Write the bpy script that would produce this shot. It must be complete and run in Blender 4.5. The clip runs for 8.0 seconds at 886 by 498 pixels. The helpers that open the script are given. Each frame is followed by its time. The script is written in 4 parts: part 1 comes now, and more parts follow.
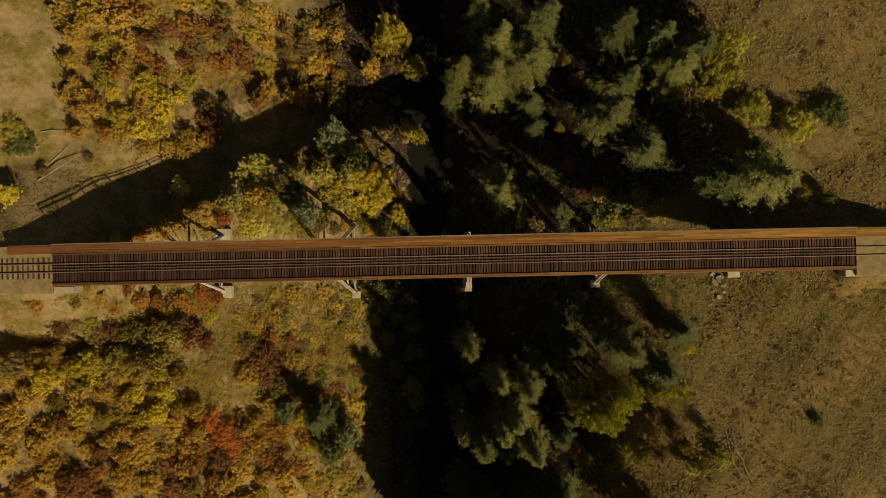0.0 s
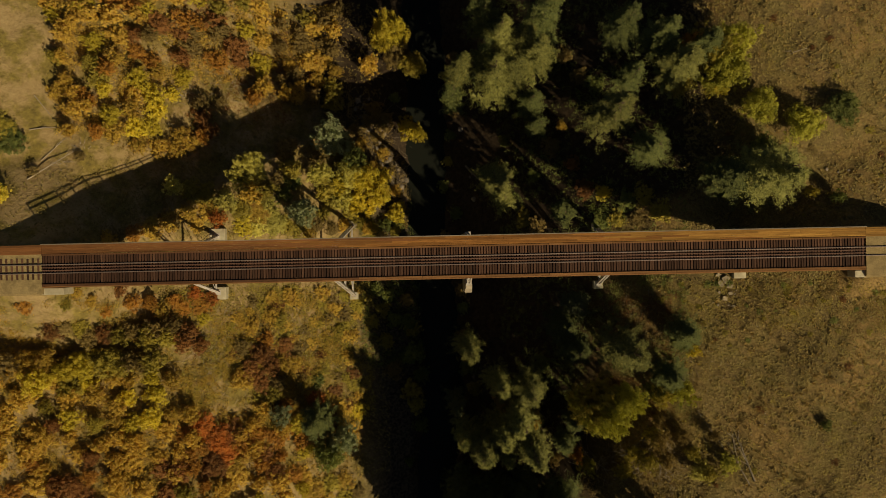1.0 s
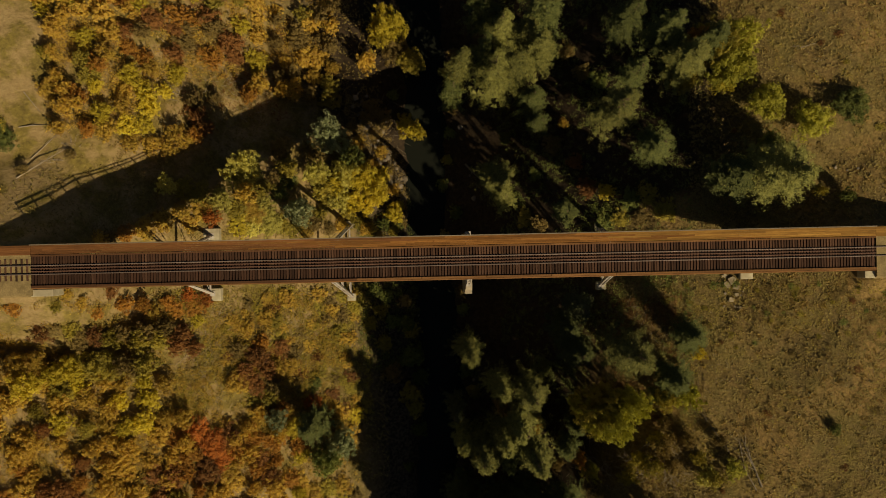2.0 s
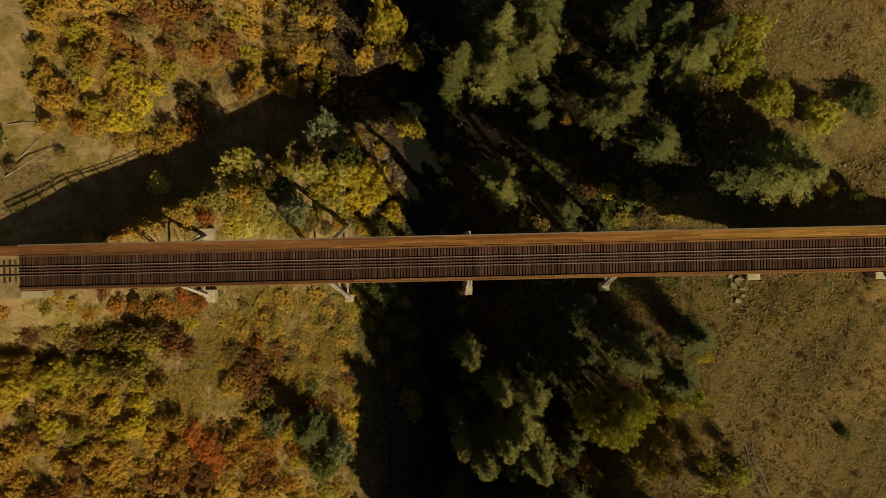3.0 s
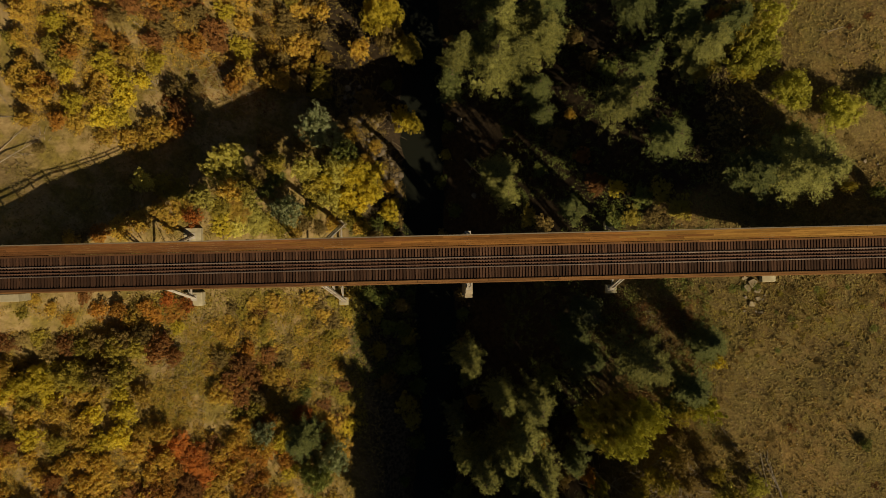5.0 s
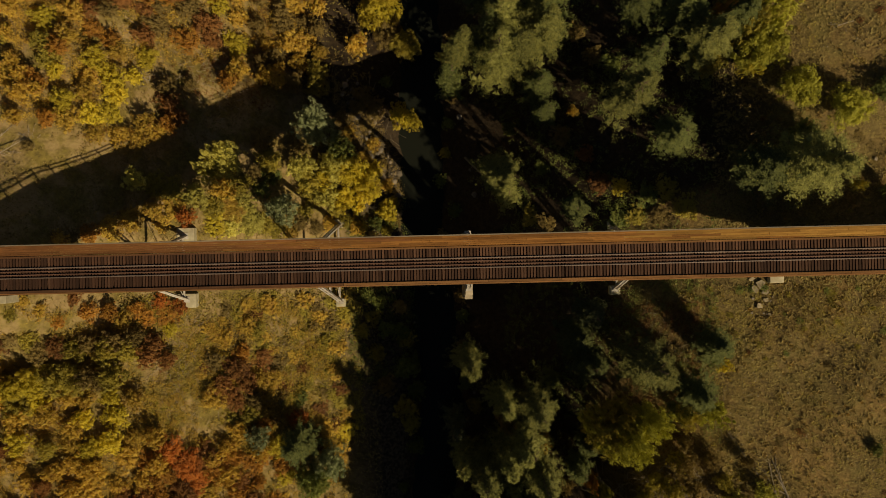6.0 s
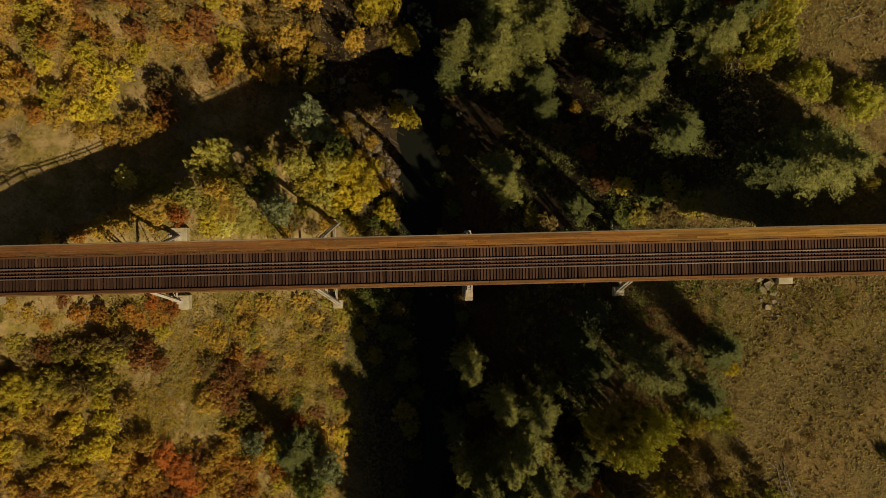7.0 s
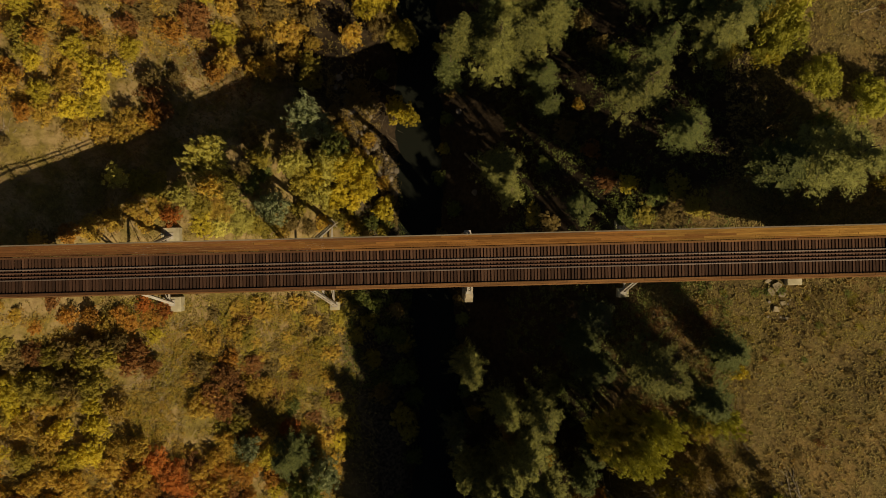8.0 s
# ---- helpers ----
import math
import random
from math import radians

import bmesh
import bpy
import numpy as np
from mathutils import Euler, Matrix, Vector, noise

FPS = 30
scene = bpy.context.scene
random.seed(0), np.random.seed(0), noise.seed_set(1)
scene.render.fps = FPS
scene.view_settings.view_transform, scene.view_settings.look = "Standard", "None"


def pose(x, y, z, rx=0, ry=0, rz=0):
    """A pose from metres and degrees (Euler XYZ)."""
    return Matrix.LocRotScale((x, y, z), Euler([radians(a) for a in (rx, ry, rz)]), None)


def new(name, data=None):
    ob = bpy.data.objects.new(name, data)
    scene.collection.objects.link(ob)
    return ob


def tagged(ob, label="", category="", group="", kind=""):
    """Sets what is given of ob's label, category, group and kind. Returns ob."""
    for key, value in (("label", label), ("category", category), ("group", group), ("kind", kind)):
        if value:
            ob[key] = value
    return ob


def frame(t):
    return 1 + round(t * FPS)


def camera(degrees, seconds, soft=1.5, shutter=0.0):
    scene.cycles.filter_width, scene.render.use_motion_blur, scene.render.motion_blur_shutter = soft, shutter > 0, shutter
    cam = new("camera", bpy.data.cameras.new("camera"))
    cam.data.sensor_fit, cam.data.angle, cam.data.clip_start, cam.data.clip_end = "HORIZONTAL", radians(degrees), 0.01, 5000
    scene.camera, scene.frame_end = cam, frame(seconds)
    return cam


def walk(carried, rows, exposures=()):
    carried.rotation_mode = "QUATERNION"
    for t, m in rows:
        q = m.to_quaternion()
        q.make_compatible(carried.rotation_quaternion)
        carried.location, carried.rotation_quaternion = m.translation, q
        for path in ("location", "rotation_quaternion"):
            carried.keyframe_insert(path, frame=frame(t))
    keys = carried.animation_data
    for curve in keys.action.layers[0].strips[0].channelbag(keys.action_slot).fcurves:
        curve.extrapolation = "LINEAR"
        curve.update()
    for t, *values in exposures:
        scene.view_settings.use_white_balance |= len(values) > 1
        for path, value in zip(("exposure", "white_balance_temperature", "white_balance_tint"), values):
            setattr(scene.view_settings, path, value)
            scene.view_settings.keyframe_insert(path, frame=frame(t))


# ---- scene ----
# World axes: x runs along the trestle, y across it, z up; ties' tops at z = DECK, creek bed near 0.
DECK = 28.0
LENS = 48.7
cam = camera(LENS, 8.0, soft=0.6)
HIGH, SINK = 115.0, 2.829        # height over the deck at the start, metres sunk each second
START, SLIDE = (0.0, 1.27), (0.0718, 0.0277)
ROLL, ROLL_RATE = -1.23, -0.025
TIMES = [0.0, 0.5, 1.0, 1.5, 3.0, 3.5, 4.0, 4.5, 6.0, 6.5, 7.0, 7.5, 8.0]
walk(cam, [(t, pose(START[0] + SLIDE[0] * t, START[1] + SLIDE[1] * t, DECK + HIGH - SINK * t, 0, 0, ROLL + ROLL_RATE * t)) for t in TIMES],
     exposures=[(0.0, -0.60, 7500, 11), (8.0, -0.60, 7500, 11)])

# ---- light ----
SUN_WAY = Vector((-0.70, 0.88, -1.0)).normalized()
sun_data = bpy.data.lights.new("sun", "SUN")
sun_data.energy, sun_data.angle, sun_data.color = 5.0, radians(0.5), (1.0, 0.86, 0.62)
sun = new("sun", sun_data)
sun.rotation_mode = "QUATERNION"
sun.rotation_quaternion = SUN_WAY.to_track_quat("-Z", "Y")
sun.location = (60, -80, 160)
world = bpy.data.worlds.new("world")
scene.world = world
world.use_nodes = True
wt = world.node_tree
sky = wt.nodes.new("ShaderNodeTexSky")
sky.sky_type, sky.sun_disc = "NISHITA", False
sky.sun_elevation, sky.sun_rotation = math.asin(-SUN_WAY.z), math.atan2(-SUN_WAY.x, -SUN_WAY.y)
wt.nodes["Background"].inputs["Strength"].default_value = 0.027
wt.links.new(sky.outputs[0], wt.nodes["Background"].inputs["Color"])


# ---- materials ----
def node_material(name, rough=0.85, metal=0.0):
    m = bpy.data.materials.new(name)
    m.use_nodes = True
    nt = m.node_tree
    b = nt.nodes["Principled BSDF"]
    b.inputs["Roughness"].default_value, b.inputs["Metallic"].default_value = rough, metal
    b.inputs["Specular IOR Level"].default_value = 0.25
    return m, nt, b


def mix_color(nt, fac, a, b, blend="MIX"):
    n = nt.nodes.new("ShaderNodeMix")
    n.data_type, n.blend_type = "RGBA", blend
    for sock, v in ((n.inputs[0], fac), (n.inputs[6], a), (n.inputs[7], b)):
        if isinstance(v, (int, float)):
            sock.default_value = v
        elif isinstance(v, tuple):
            sock.default_value = (*v, 1)
        else:
            nt.links.new(v, sock)
    return n.outputs[2]


def noise_tex(nt, scale, detail=4, stretch=(1, 1, 1), rough=0.6, where="Object"):
    tc, mp, n = nt.nodes.new("ShaderNodeTexCoord"), nt.nodes.new("ShaderNodeMapping"), nt.nodes.new("ShaderNodeTexNoise")
    mp.inputs["Scale"].default_value = stretch
    n.inputs["Scale"].default_value, n.inputs["Detail"].default_value, n.inputs["Roughness"].default_value = scale, detail, rough
    nt.links.new(tc.outputs[where], mp.inputs[0])
    nt.links.new(mp.outputs[0], n.inputs["Vector"])
    return n.outputs["Fac"]


def ramp(nt, value, low, high):
    n = nt.nodes.new("ShaderNodeMapRange")
    n.inputs[1].default_value, n.inputs[2].default_value = low, high
    nt.links.new(value, n.inputs[0])
    return n.outputs[0]


def bump(nt, b, height, strength, distance):
    n = nt.nodes.new("ShaderNodeBump")
    n.inputs["Strength"].default_value, n.inputs["Distance"].default_value = strength, distance
    nt.links.new(height, n.inputs["Height"])
    nt.links.new(n.outputs[0], b.inputs["Normal"])


def surface(name, dark, light, scale, rough=0.85, metal=0.0, stretch=(1, 1, 1), relief=0.02, vary=0.35, stain=None):
    """Two tones in grain, larger blotches, and a tone of its own for each piece."""
    m, nt, b = node_material(name, rough, metal)
    fine = noise_tex(nt, scale, 5, stretch)
    wide = noise_tex(nt, scale * 0.13, 3, stretch)
    col = mix_color(nt, ramp(nt, fine, 0.3, 0.7), dark, light)
    blot = mix_color(nt, ramp(nt, wide, 0.42, 0.65), col, stain or tuple(0.6 * c for c in dark))
    col = mix_color(nt, 0.55, col, blot)
    info = nt.nodes.new("ShaderNodeObjectInfo")
    hsv = nt.nodes.new("ShaderNodeHueSaturation")
    nt.links.new(col, hsv.inputs["Color"])
    mr = nt.nodes.new("ShaderNodeMapRange")
    mr.inputs[3].default_value, mr.inputs[4].default_value = 1 - vary, 1 + vary
    nt.links.new(info.outputs["Random"], mr.inputs[0])
    nt.links.new(mr.outputs[0], hsv.inputs["Value"])
    nt.links.new(hsv.outputs[0], b.inputs["Base Color"])
    bump(nt, b, fine, 0.5, relief)
    return m


def leaf_material(name, a, b_, c, glow=0.28):
    """Foliage: each leaf takes its own mix of three tones, each plant its own shade; light comes through the blades."""
    m, nt, p = node_material(name, 0.7)
    geo, info = nt.nodes.new("ShaderNodeNewGeometry"), nt.nodes.new("ShaderNodeObjectInfo")
    isl = geo.outputs["Random Per Island"]
    col = mix_color(nt, isl, a, b_)
    col = mix_color(nt, ramp(nt, isl, 0.8, 1.3), col, c)
    patch = noise_tex(nt, 2.1, 4, where="Object")
    col = mix_color(nt, ramp(nt, patch, 0.45, 0.70), col, c)
    hsv = nt.nodes.new("ShaderNodeHueSaturation")
    mr = nt.nodes.new("ShaderNodeMapRange")
    mr.inputs[3].default_value, mr.inputs[4].default_value = 0.72, 1.25
    nt.links.new(info.outputs["Random"], mr.inputs[0])
    nt.links.new(mr.outputs[0], hsv.inputs["Value"])
    nt.links.new(col, hsv.inputs["Color"])
    nt.links.new(hsv.outputs[0], p.inputs["Base Color"])
    tr, mx = nt.nodes.new("ShaderNodeBsdfTranslucent"), nt.nodes.new("ShaderNodeMixShader")
    nt.links.new(hsv.outputs[0], tr.inputs["Color"])
    mx.inputs[0].default_value = glow
    nt.links.new(p.outputs[0], mx.inputs[1])
    nt.links.new(tr.outputs[0], mx.inputs[2])
    nt.links.new(mx.outputs[0], nt.nodes["Material Output"].inputs["Surface"])
    return m


LEAF = {
    "yellow": leaf_material("yellow_leaves", (0.64, 0.515, 0.06), (0.72, 0.61, 0.075), (0.48, 0.37, 0.055)),
    "gold": leaf_material("gold_leaves", (0.56, 0.37, 0.07), (0.69, 0.515, 0.09), (0.34, 0.185, 0.055)),
    "orange": leaf_material("orange_leaves", (0.47, 0.225, 0.045), (0.56, 0.31, 0.055), (0.27, 0.125, 0.04)),
    "red": leaf_material("red_leaves", (0.50, 0.155, 0.036), (0.58, 0.225, 0.045), (0.24, 0.09, 0.032)),
    "rust": leaf_material("rust_leaves", (0.29, 0.13, 0.042), (0.36, 0.18, 0.055), (0.15, 0.07, 0.032)),
    "tan": leaf_material("tan_leaves", (0.28, 0.205, 0.07), (0.37, 0.275, 0.09), (0.17, 0.12, 0.048)),
    "olive": leaf_material("olive_leaves", (0.371, 0.313, 0.058), (0.51, 0.418, 0.0696), (0.22, 0.191, 0.0464)),
    "lime": leaf_material("lime_leaves", (0.418, 0.406, 0.0638), (0.545, 0.51, 0.0754), (0.278, 0.278, 0.0522)),
    "straw": leaf_material("straw_leaves", (0.56, 0.505, 0.12), (0.72, 0.67, 0.17), (0.37, 0.335, 0.085)),
    "sage": leaf_material("sage_leaves", (0.28, 0.325, 0.16), (0.40, 0.43, 0.225), (0.19, 0.225, 0.105)),
    "green": leaf_material("green_leaves", (0.162, 0.203, 0.0522), (0.278, 0.29, 0.0696), (0.0928, 0.128, 0.0406)),
}
NEEDLE = {
    "olive": leaf_material("olive_needles", (0.205, 0.215, 0.058), (0.325, 0.315, 0.085), (0.075, 0.085, 0.028), 0.1),
    "green": leaf_material("green_needles", (0.11, 0.135, 0.04), (0.19, 0.205, 0.058), (0.045, 0.06, 0.022), 0.1),
    "blue": leaf_material("blue_needles", (0.115, 0.135, 0.058), (0.185, 0.205, 0.085), (0.05, 0.065, 0.032), 0.1),
}
bark = surface("bark", (0.10, 0.07, 0.045), (0.22, 0.16, 0.10), 6, stretch=(1, 1, 0.3))
grey_wood = surface("grey_deadwood", (0.25, 0.21, 0.15), (0.46, 0.39, 0.29), 5, stretch=(1, 1, 0.2))
# two tie tones; the darker one is commoner toward the west end
tie_wood = surface("tie_wood", (0.052, 0.027, 0.018), (0.155, 0.078, 0.044), 9, stretch=(3, 0.35, 1), vary=0.45)
tie_dark = surface("dark_tie_wood", (0.044, 0.021, 0.013), (0.105, 0.05, 0.028), 9, stretch=(3, 0.35, 1), vary=0.4)
# three plank tones, dark to pale, laid from west to east
plank_dark = surface("dark_plank", (0.15, 0.062, 0.021), (0.245, 0.104, 0.034), 7, stretch=(0.15, 2, 1), vary=0.22)
plank_mid = surface("middle_plank", (0.21, 0.088, 0.022), (0.335, 0.155, 0.04), 7, stretch=(0.15, 2, 1), vary=0.27)
plank_pale = surface("pale_plank", (0.285, 0.14, 0.032), (0.44, 0.245, 0.06), 7, stretch=(0.15, 2, 1), vary=0.27)
beam_wood = surface("guard_timber", (0.16, 0.075, 0.03), (0.28, 0.14, 0.05), 6, stretch=(0.15, 2, 1), vary=0.2)
# darker tone for the western guard timbers
beam_dark = surface("dark_guard_timber", (0.085, 0.038, 0.018), (0.155, 0.072, 0.03), 6, stretch=(0.15, 2, 1), vary=0.2)
rail_wood = surface("weathered_handrail", (0.24, 0.19, 0.13), (0.40, 0.33, 0.235), 5, stretch=(0.15, 2, 1), vary=0.15)
rail_steel = surface("rail_steel", (0.16, 0.118, 0.097), (0.30, 0.235, 0.197), 8, rough=0.5, metal=0.2, stretch=(0.1, 1, 1), relief=0.003, vary=0.1)
guard_steel = surface("rusty_guard_rail", (0.12, 0.062, 0.042), (0.24, 0.135, 0.095), 8, rough=0.6, metal=0.1, stretch=(0.1, 1, 1), relief=0.003, vary=0.1)
rust_steel = surface("rusty_girder", (0.09, 0.05, 0.03), (0.18, 0.10, 0.055), 3, rough=0.7, metal=0.2, vary=0.1)
pale_steel = surface("pale_painted_steel", (0.42, 0.40, 0.36), (0.62, 0.59, 0.53), 2.5, rough=0.5, vary=0.12, stain=(0.28, 0.18, 0.10))
concrete = surface("concrete", (0.43, 0.39, 0.26), (0.62, 0.57, 0.40), 2.5, vary=0.1, stain=(0.32, 0.27, 0.17))
masonry = surface("pier_stone", (0.38, 0.32, 0.22), (0.58, 0.50, 0.37), 2.2, vary=0.15)
stone = surface("field_stone", (0.15, 0.125, 0.095), (0.33, 0.28, 0.21), 3, vary=0.3)
pale_stone = surface("pale_stone", (0.27, 0.22, 0.135), (0.46, 0.39, 0.26), 3, vary=0.2)
ballast = surface("ballast", (0.23, 0.17, 0.075), (0.39, 0.295, 0.135), 9, relief=0.05, vary=0.05)


def ground_material():
    m, nt, b = node_material("valley_ground", 0.95)
    fine, mid, wide = noise_tex(nt, 1.6, 6, rough=0.7), noise_tex(nt, 0.35, 5), noise_tex(nt, 0.07, 4)
    tc, sep = nt.nodes.new("ShaderNodeTexCoord"), nt.nodes.new("ShaderNodeSeparateXYZ")
    nt.links.new(tc.outputs["Object"], sep.inputs[0])
    soil = mix_color(nt, ramp(nt, fine, 0.3, 0.7), (0.29, 0.202, 0.09), (0.43, 0.32, 0.15))
    olive = mix_color(nt, ramp(nt, fine, 0.35, 0.7), (0.15, 0.115, 0.035), (0.30, 0.235, 0.06))
    speck = noise_tex(nt, 3.4, 8, rough=0.75)
    brown = mix_color(nt, ramp(nt, speck, 0.42, 0.59), (0.12, 0.084, 0.034), (0.28, 0.20, 0.078))
    west = mix_color(nt, ramp(nt, mid, 0.42, 0.58), soil, olive)
    east = mix_color(nt, ramp(nt, mid, 0.40, 0.62), brown, mix_color(nt, ramp(nt, speck, 0.36, 0.66), (0.13, 0.105, 0.036), (0.28, 0.225, 0.078)))
    east = mix_color(nt, ramp(nt, wide, 0.45, 0.56), east, mix_color(nt, ramp(nt, speck, 0.41, 0.60), (0.20, 0.13, 0.05), (0.37, 0.25, 0.09)))
    east = mix_color(nt, ramp(nt, noise_tex(nt, 0.19, 5, (1, 0.7, 1)), 0.54, 0.62), east, mix_color(nt, ramp(nt, speck, 0.36, 0.66), (0.09, 0.065, 0.028), (0.25, 0.185, 0.07)))
    side = ramp(nt, sep.outputs[0], -4.0, 8.0)
    col = mix_color(nt, side, west, east)
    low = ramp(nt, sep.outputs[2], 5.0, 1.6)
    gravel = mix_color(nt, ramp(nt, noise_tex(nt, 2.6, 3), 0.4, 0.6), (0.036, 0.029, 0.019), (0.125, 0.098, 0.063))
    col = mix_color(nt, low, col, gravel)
    # litter brown sunk near black: the trees' shade put into the ground colour
    shade_floor = mix_color(nt, ramp(nt, fine, 0.35, 0.7), (0.028, 0.02, 0.013), (0.075, 0.052, 0.028))
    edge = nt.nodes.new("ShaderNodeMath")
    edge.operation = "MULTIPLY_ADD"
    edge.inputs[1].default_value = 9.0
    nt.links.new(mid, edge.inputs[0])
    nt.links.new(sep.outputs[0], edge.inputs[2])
    # the dark tone reaches west here, over ground in the deck's shadow
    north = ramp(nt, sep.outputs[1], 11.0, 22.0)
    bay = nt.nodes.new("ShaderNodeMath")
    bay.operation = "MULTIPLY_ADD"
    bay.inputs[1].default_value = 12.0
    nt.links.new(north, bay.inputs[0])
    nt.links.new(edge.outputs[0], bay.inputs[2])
    # and east under the grove, where the tree shadows lie
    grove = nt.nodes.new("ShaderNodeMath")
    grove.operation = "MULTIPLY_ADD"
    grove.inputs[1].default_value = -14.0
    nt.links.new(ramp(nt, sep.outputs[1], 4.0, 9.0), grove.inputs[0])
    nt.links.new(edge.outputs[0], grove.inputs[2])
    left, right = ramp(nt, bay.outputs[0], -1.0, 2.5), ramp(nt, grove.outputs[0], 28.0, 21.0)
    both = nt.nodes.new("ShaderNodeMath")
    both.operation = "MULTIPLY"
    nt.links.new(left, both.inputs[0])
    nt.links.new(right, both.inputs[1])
    col = mix_color(nt, both.outputs[0], col, shade_floor)
    nt.links.new(col, b.inputs["Base Color"])
    bump(nt, b, fine, 0.9, 0.25)
    return m


def water_material():
    m, nt, b = node_material("creek_water", 0.35)
    b.inputs["Specular IOR Level"].default_value = 0.12
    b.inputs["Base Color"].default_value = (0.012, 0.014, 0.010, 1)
    bump(nt, b, noise_tex(nt, 3.0, 3), 0.2, 0.05)
    return m


# ---- building helpers ----
def mesh_from(name, verts, faces, material=None, smooth=False):
    me = bpy.data.meshes.new(name)
    me.from_pydata(verts, [], faces)
    if material:
        me.materials.append(material)
    if smooth:
        me.polygons.foreach_set("use_smooth", [True] * len(me.polygons))
    me.update()
    return me


def bm_mesh(name, bm, material):
    bmesh.ops.recalc_face_normals(bm, faces=bm.faces)
    me = bpy.data.meshes.new(name)
    bm.to_mesh(me)
    bm.free()
    me.materials.append(material)
    return me


def piece(name, me, parent=None, m=None, label=""):
    """An object on a mesh that alike pieces share."""
    ob = new(name, me)
    ob.parent = parent
    if m is not None:
        ob.matrix_basis = m
    return tagged(ob, label)


def part(name, bm, material, parent=None, label=""):
    return piece(name, bm_mesh(name, bm, material), parent, None, label)


def box(bm, x0, x1, y0, y1, z0, z1, bevel=0.0):
    vs = bmesh.ops.create_cube(bm, size=1, matrix=Matrix.LocRotScale(((x0 + x1) / 2, (y0 + y1) / 2, (z0 + z1) / 2), None, (x1 - x0, y1 - y0, z1 - z0)))["verts"]
    if bevel:
        bmesh.ops.bevel(bm, geom=list({e for v in vs for e in v.link_edges}), offset=bevel, segments=1, affect="EDGES")


def tube(bm, p0, p1, r0, r1, seg=6):
    p0, p1 = Vector(p0), Vector(p1)
    q = (p1 - p0).to_track_quat("Z", "Y")
    rings = []
    for p, r in ((p0, r0), (p1, r1)):
        rings.append([bm.verts.new(p + q @ Vector((r * math.cos(a), r * math.sin(a), 0))) for a in (2 * math.pi * i / seg for i in range(seg))])
    for i in range(seg):
        bm.faces.new((rings[0][i], rings[0][(i + 1) % seg], rings[1][(i + 1) % seg], rings[1][i]))
    bm.faces.new(rings[0][::-1])
    bm.faces.new(rings[1])


def beam(bm, p0, p1, w, d):
    """A bar of section w by d from p0 to p1."""
    p0, p1 = Vector(p0), Vector(p1)
    q = (p1 - p0).to_track_quat("Z", "Y")
    bmesh.ops.create_cube(bm, size=1, matrix=Matrix.LocRotScale((p0 + p1) / 2, q, (w, d, (p1 - p0).length)))


def empty(name, x=0, y=0, z=0):
    ob = new(name)
    ob.location = (x, y, z)
    return ob


# ---- ground ----
PROFILE_X = [-1500, -90, -60, -48, -43, -36, -29, -22, -16, -12, -8, -5.0, -3.6, 0.6, 2.2, 6, 12, 19.5, 26, 34.7, 42, 48, 60, 200, 1500]
PROFILE_Z = [60, 27, 23.5, 19.2, 17.8, 15.7, 13, 9.3, 5.2, 3.4, 1.2, 0.2, -0.8, -0.8, 0.2, 2.5, 8, 14.2, 18.2, 21.4, 23.7, 25.0, 26.2, 31, 70]


def ground_z(x, y):
    x, y = np.asarray(x, float), np.asarray(y, float)
    xs = x + np.exp(-(x / 14) ** 2) * (0.9 * np.sin(y / 13.0) + 0.5 * np.sin(y / 5.7 + 1))
    z = np.interp(xs, PROFILE_X, PROFILE_Z)
    soft = sum(np.interp(xs + s, PROFILE_X, PROFILE_Z) for s in (-2.0, -1.0, 1.0, 2.0)) / 4
    k = np.clip((np.abs(xs + 1.5) - 4.5) / 3, 0, 1)
    z = z + (1 - k) * 0.32 * np.sin(x * 1.7 + 1.3 * np.sin(y * 0.9)) * np.sin(y * 1.25 + 0.8 * np.sin(x * 1.1))
    z = z * (1 - k) + soft * k
    z = z + k * (0.28 * np.sin(x / 2.3 + 1.1 * np.sin(y / 3.1)) * np.sin(y / 2.7) + 0.4 * np.sin(x / 7.1 + y / 9.0) + 0.10 * np.sin(x * 2.1 + y * 1.3) * np.sin(y * 2.4))
    lift = np.interp(x, [-60, -50, -46, -44, -42, -39, -36.4, -33.5, -30.6, -27, -22, -16, -11], [0, 0, 0.3, 0.9, 1.0, 0.9, 0.4, -0.6, -1.5, -2.4, -3.6, -2.6, 0])
    z = z + np.where(lift > 0, lift * np.clip((y - 2.5) / 3.5, 0, 1), lift * np.clip((y - 11) / 5, 0, 1) * (1 + 0.5 * np.clip((y - 22) / 4, 0, 1))) * np.clip((46 - y) / 10, 0, 1)
    hollow = np.interp(x, [30, 35, 38, 46, 50, 56], [0, 1.6, 2.4, 2.2, 1.0, 0]) * np.interp(y, [3, 6, 11, 17], [0, 1, 1, 0])
    z = z - hollow
    for sign, end in ((-1, -46.6), (1, np.where(y > 1.5, 53.5, 49.0))):
        over = np.maximum(0, -sign * (x - end))
        away = np.hypot(np.maximum(0, np.abs(y) - 3.0), over)
        z = np.maximum(z, 27.45 - away * 1.25)
        if sign < 0:
            z = np.where(y > 3, np.maximum(z, 25.4 - 0.6 * away + 0.31 * np.clip(-46.6 - x, -3, 5)), z)
    ridge = np.interp(x, [-47.0, -46.6, -43.0, -36.0, -31.5, -29.0], [-60, 27.4, 21.6, 17.6, 13.5, -60])
    z = np.maximum(z, ridge - np.interp(x, [-46, -40], [1.5, 1.0]) * np.maximum(0, y - np.interp(x, [-46, -40], [3.0, 6.0])) - 1.4 * np.maximum(0, 1.0 - y))
    return z


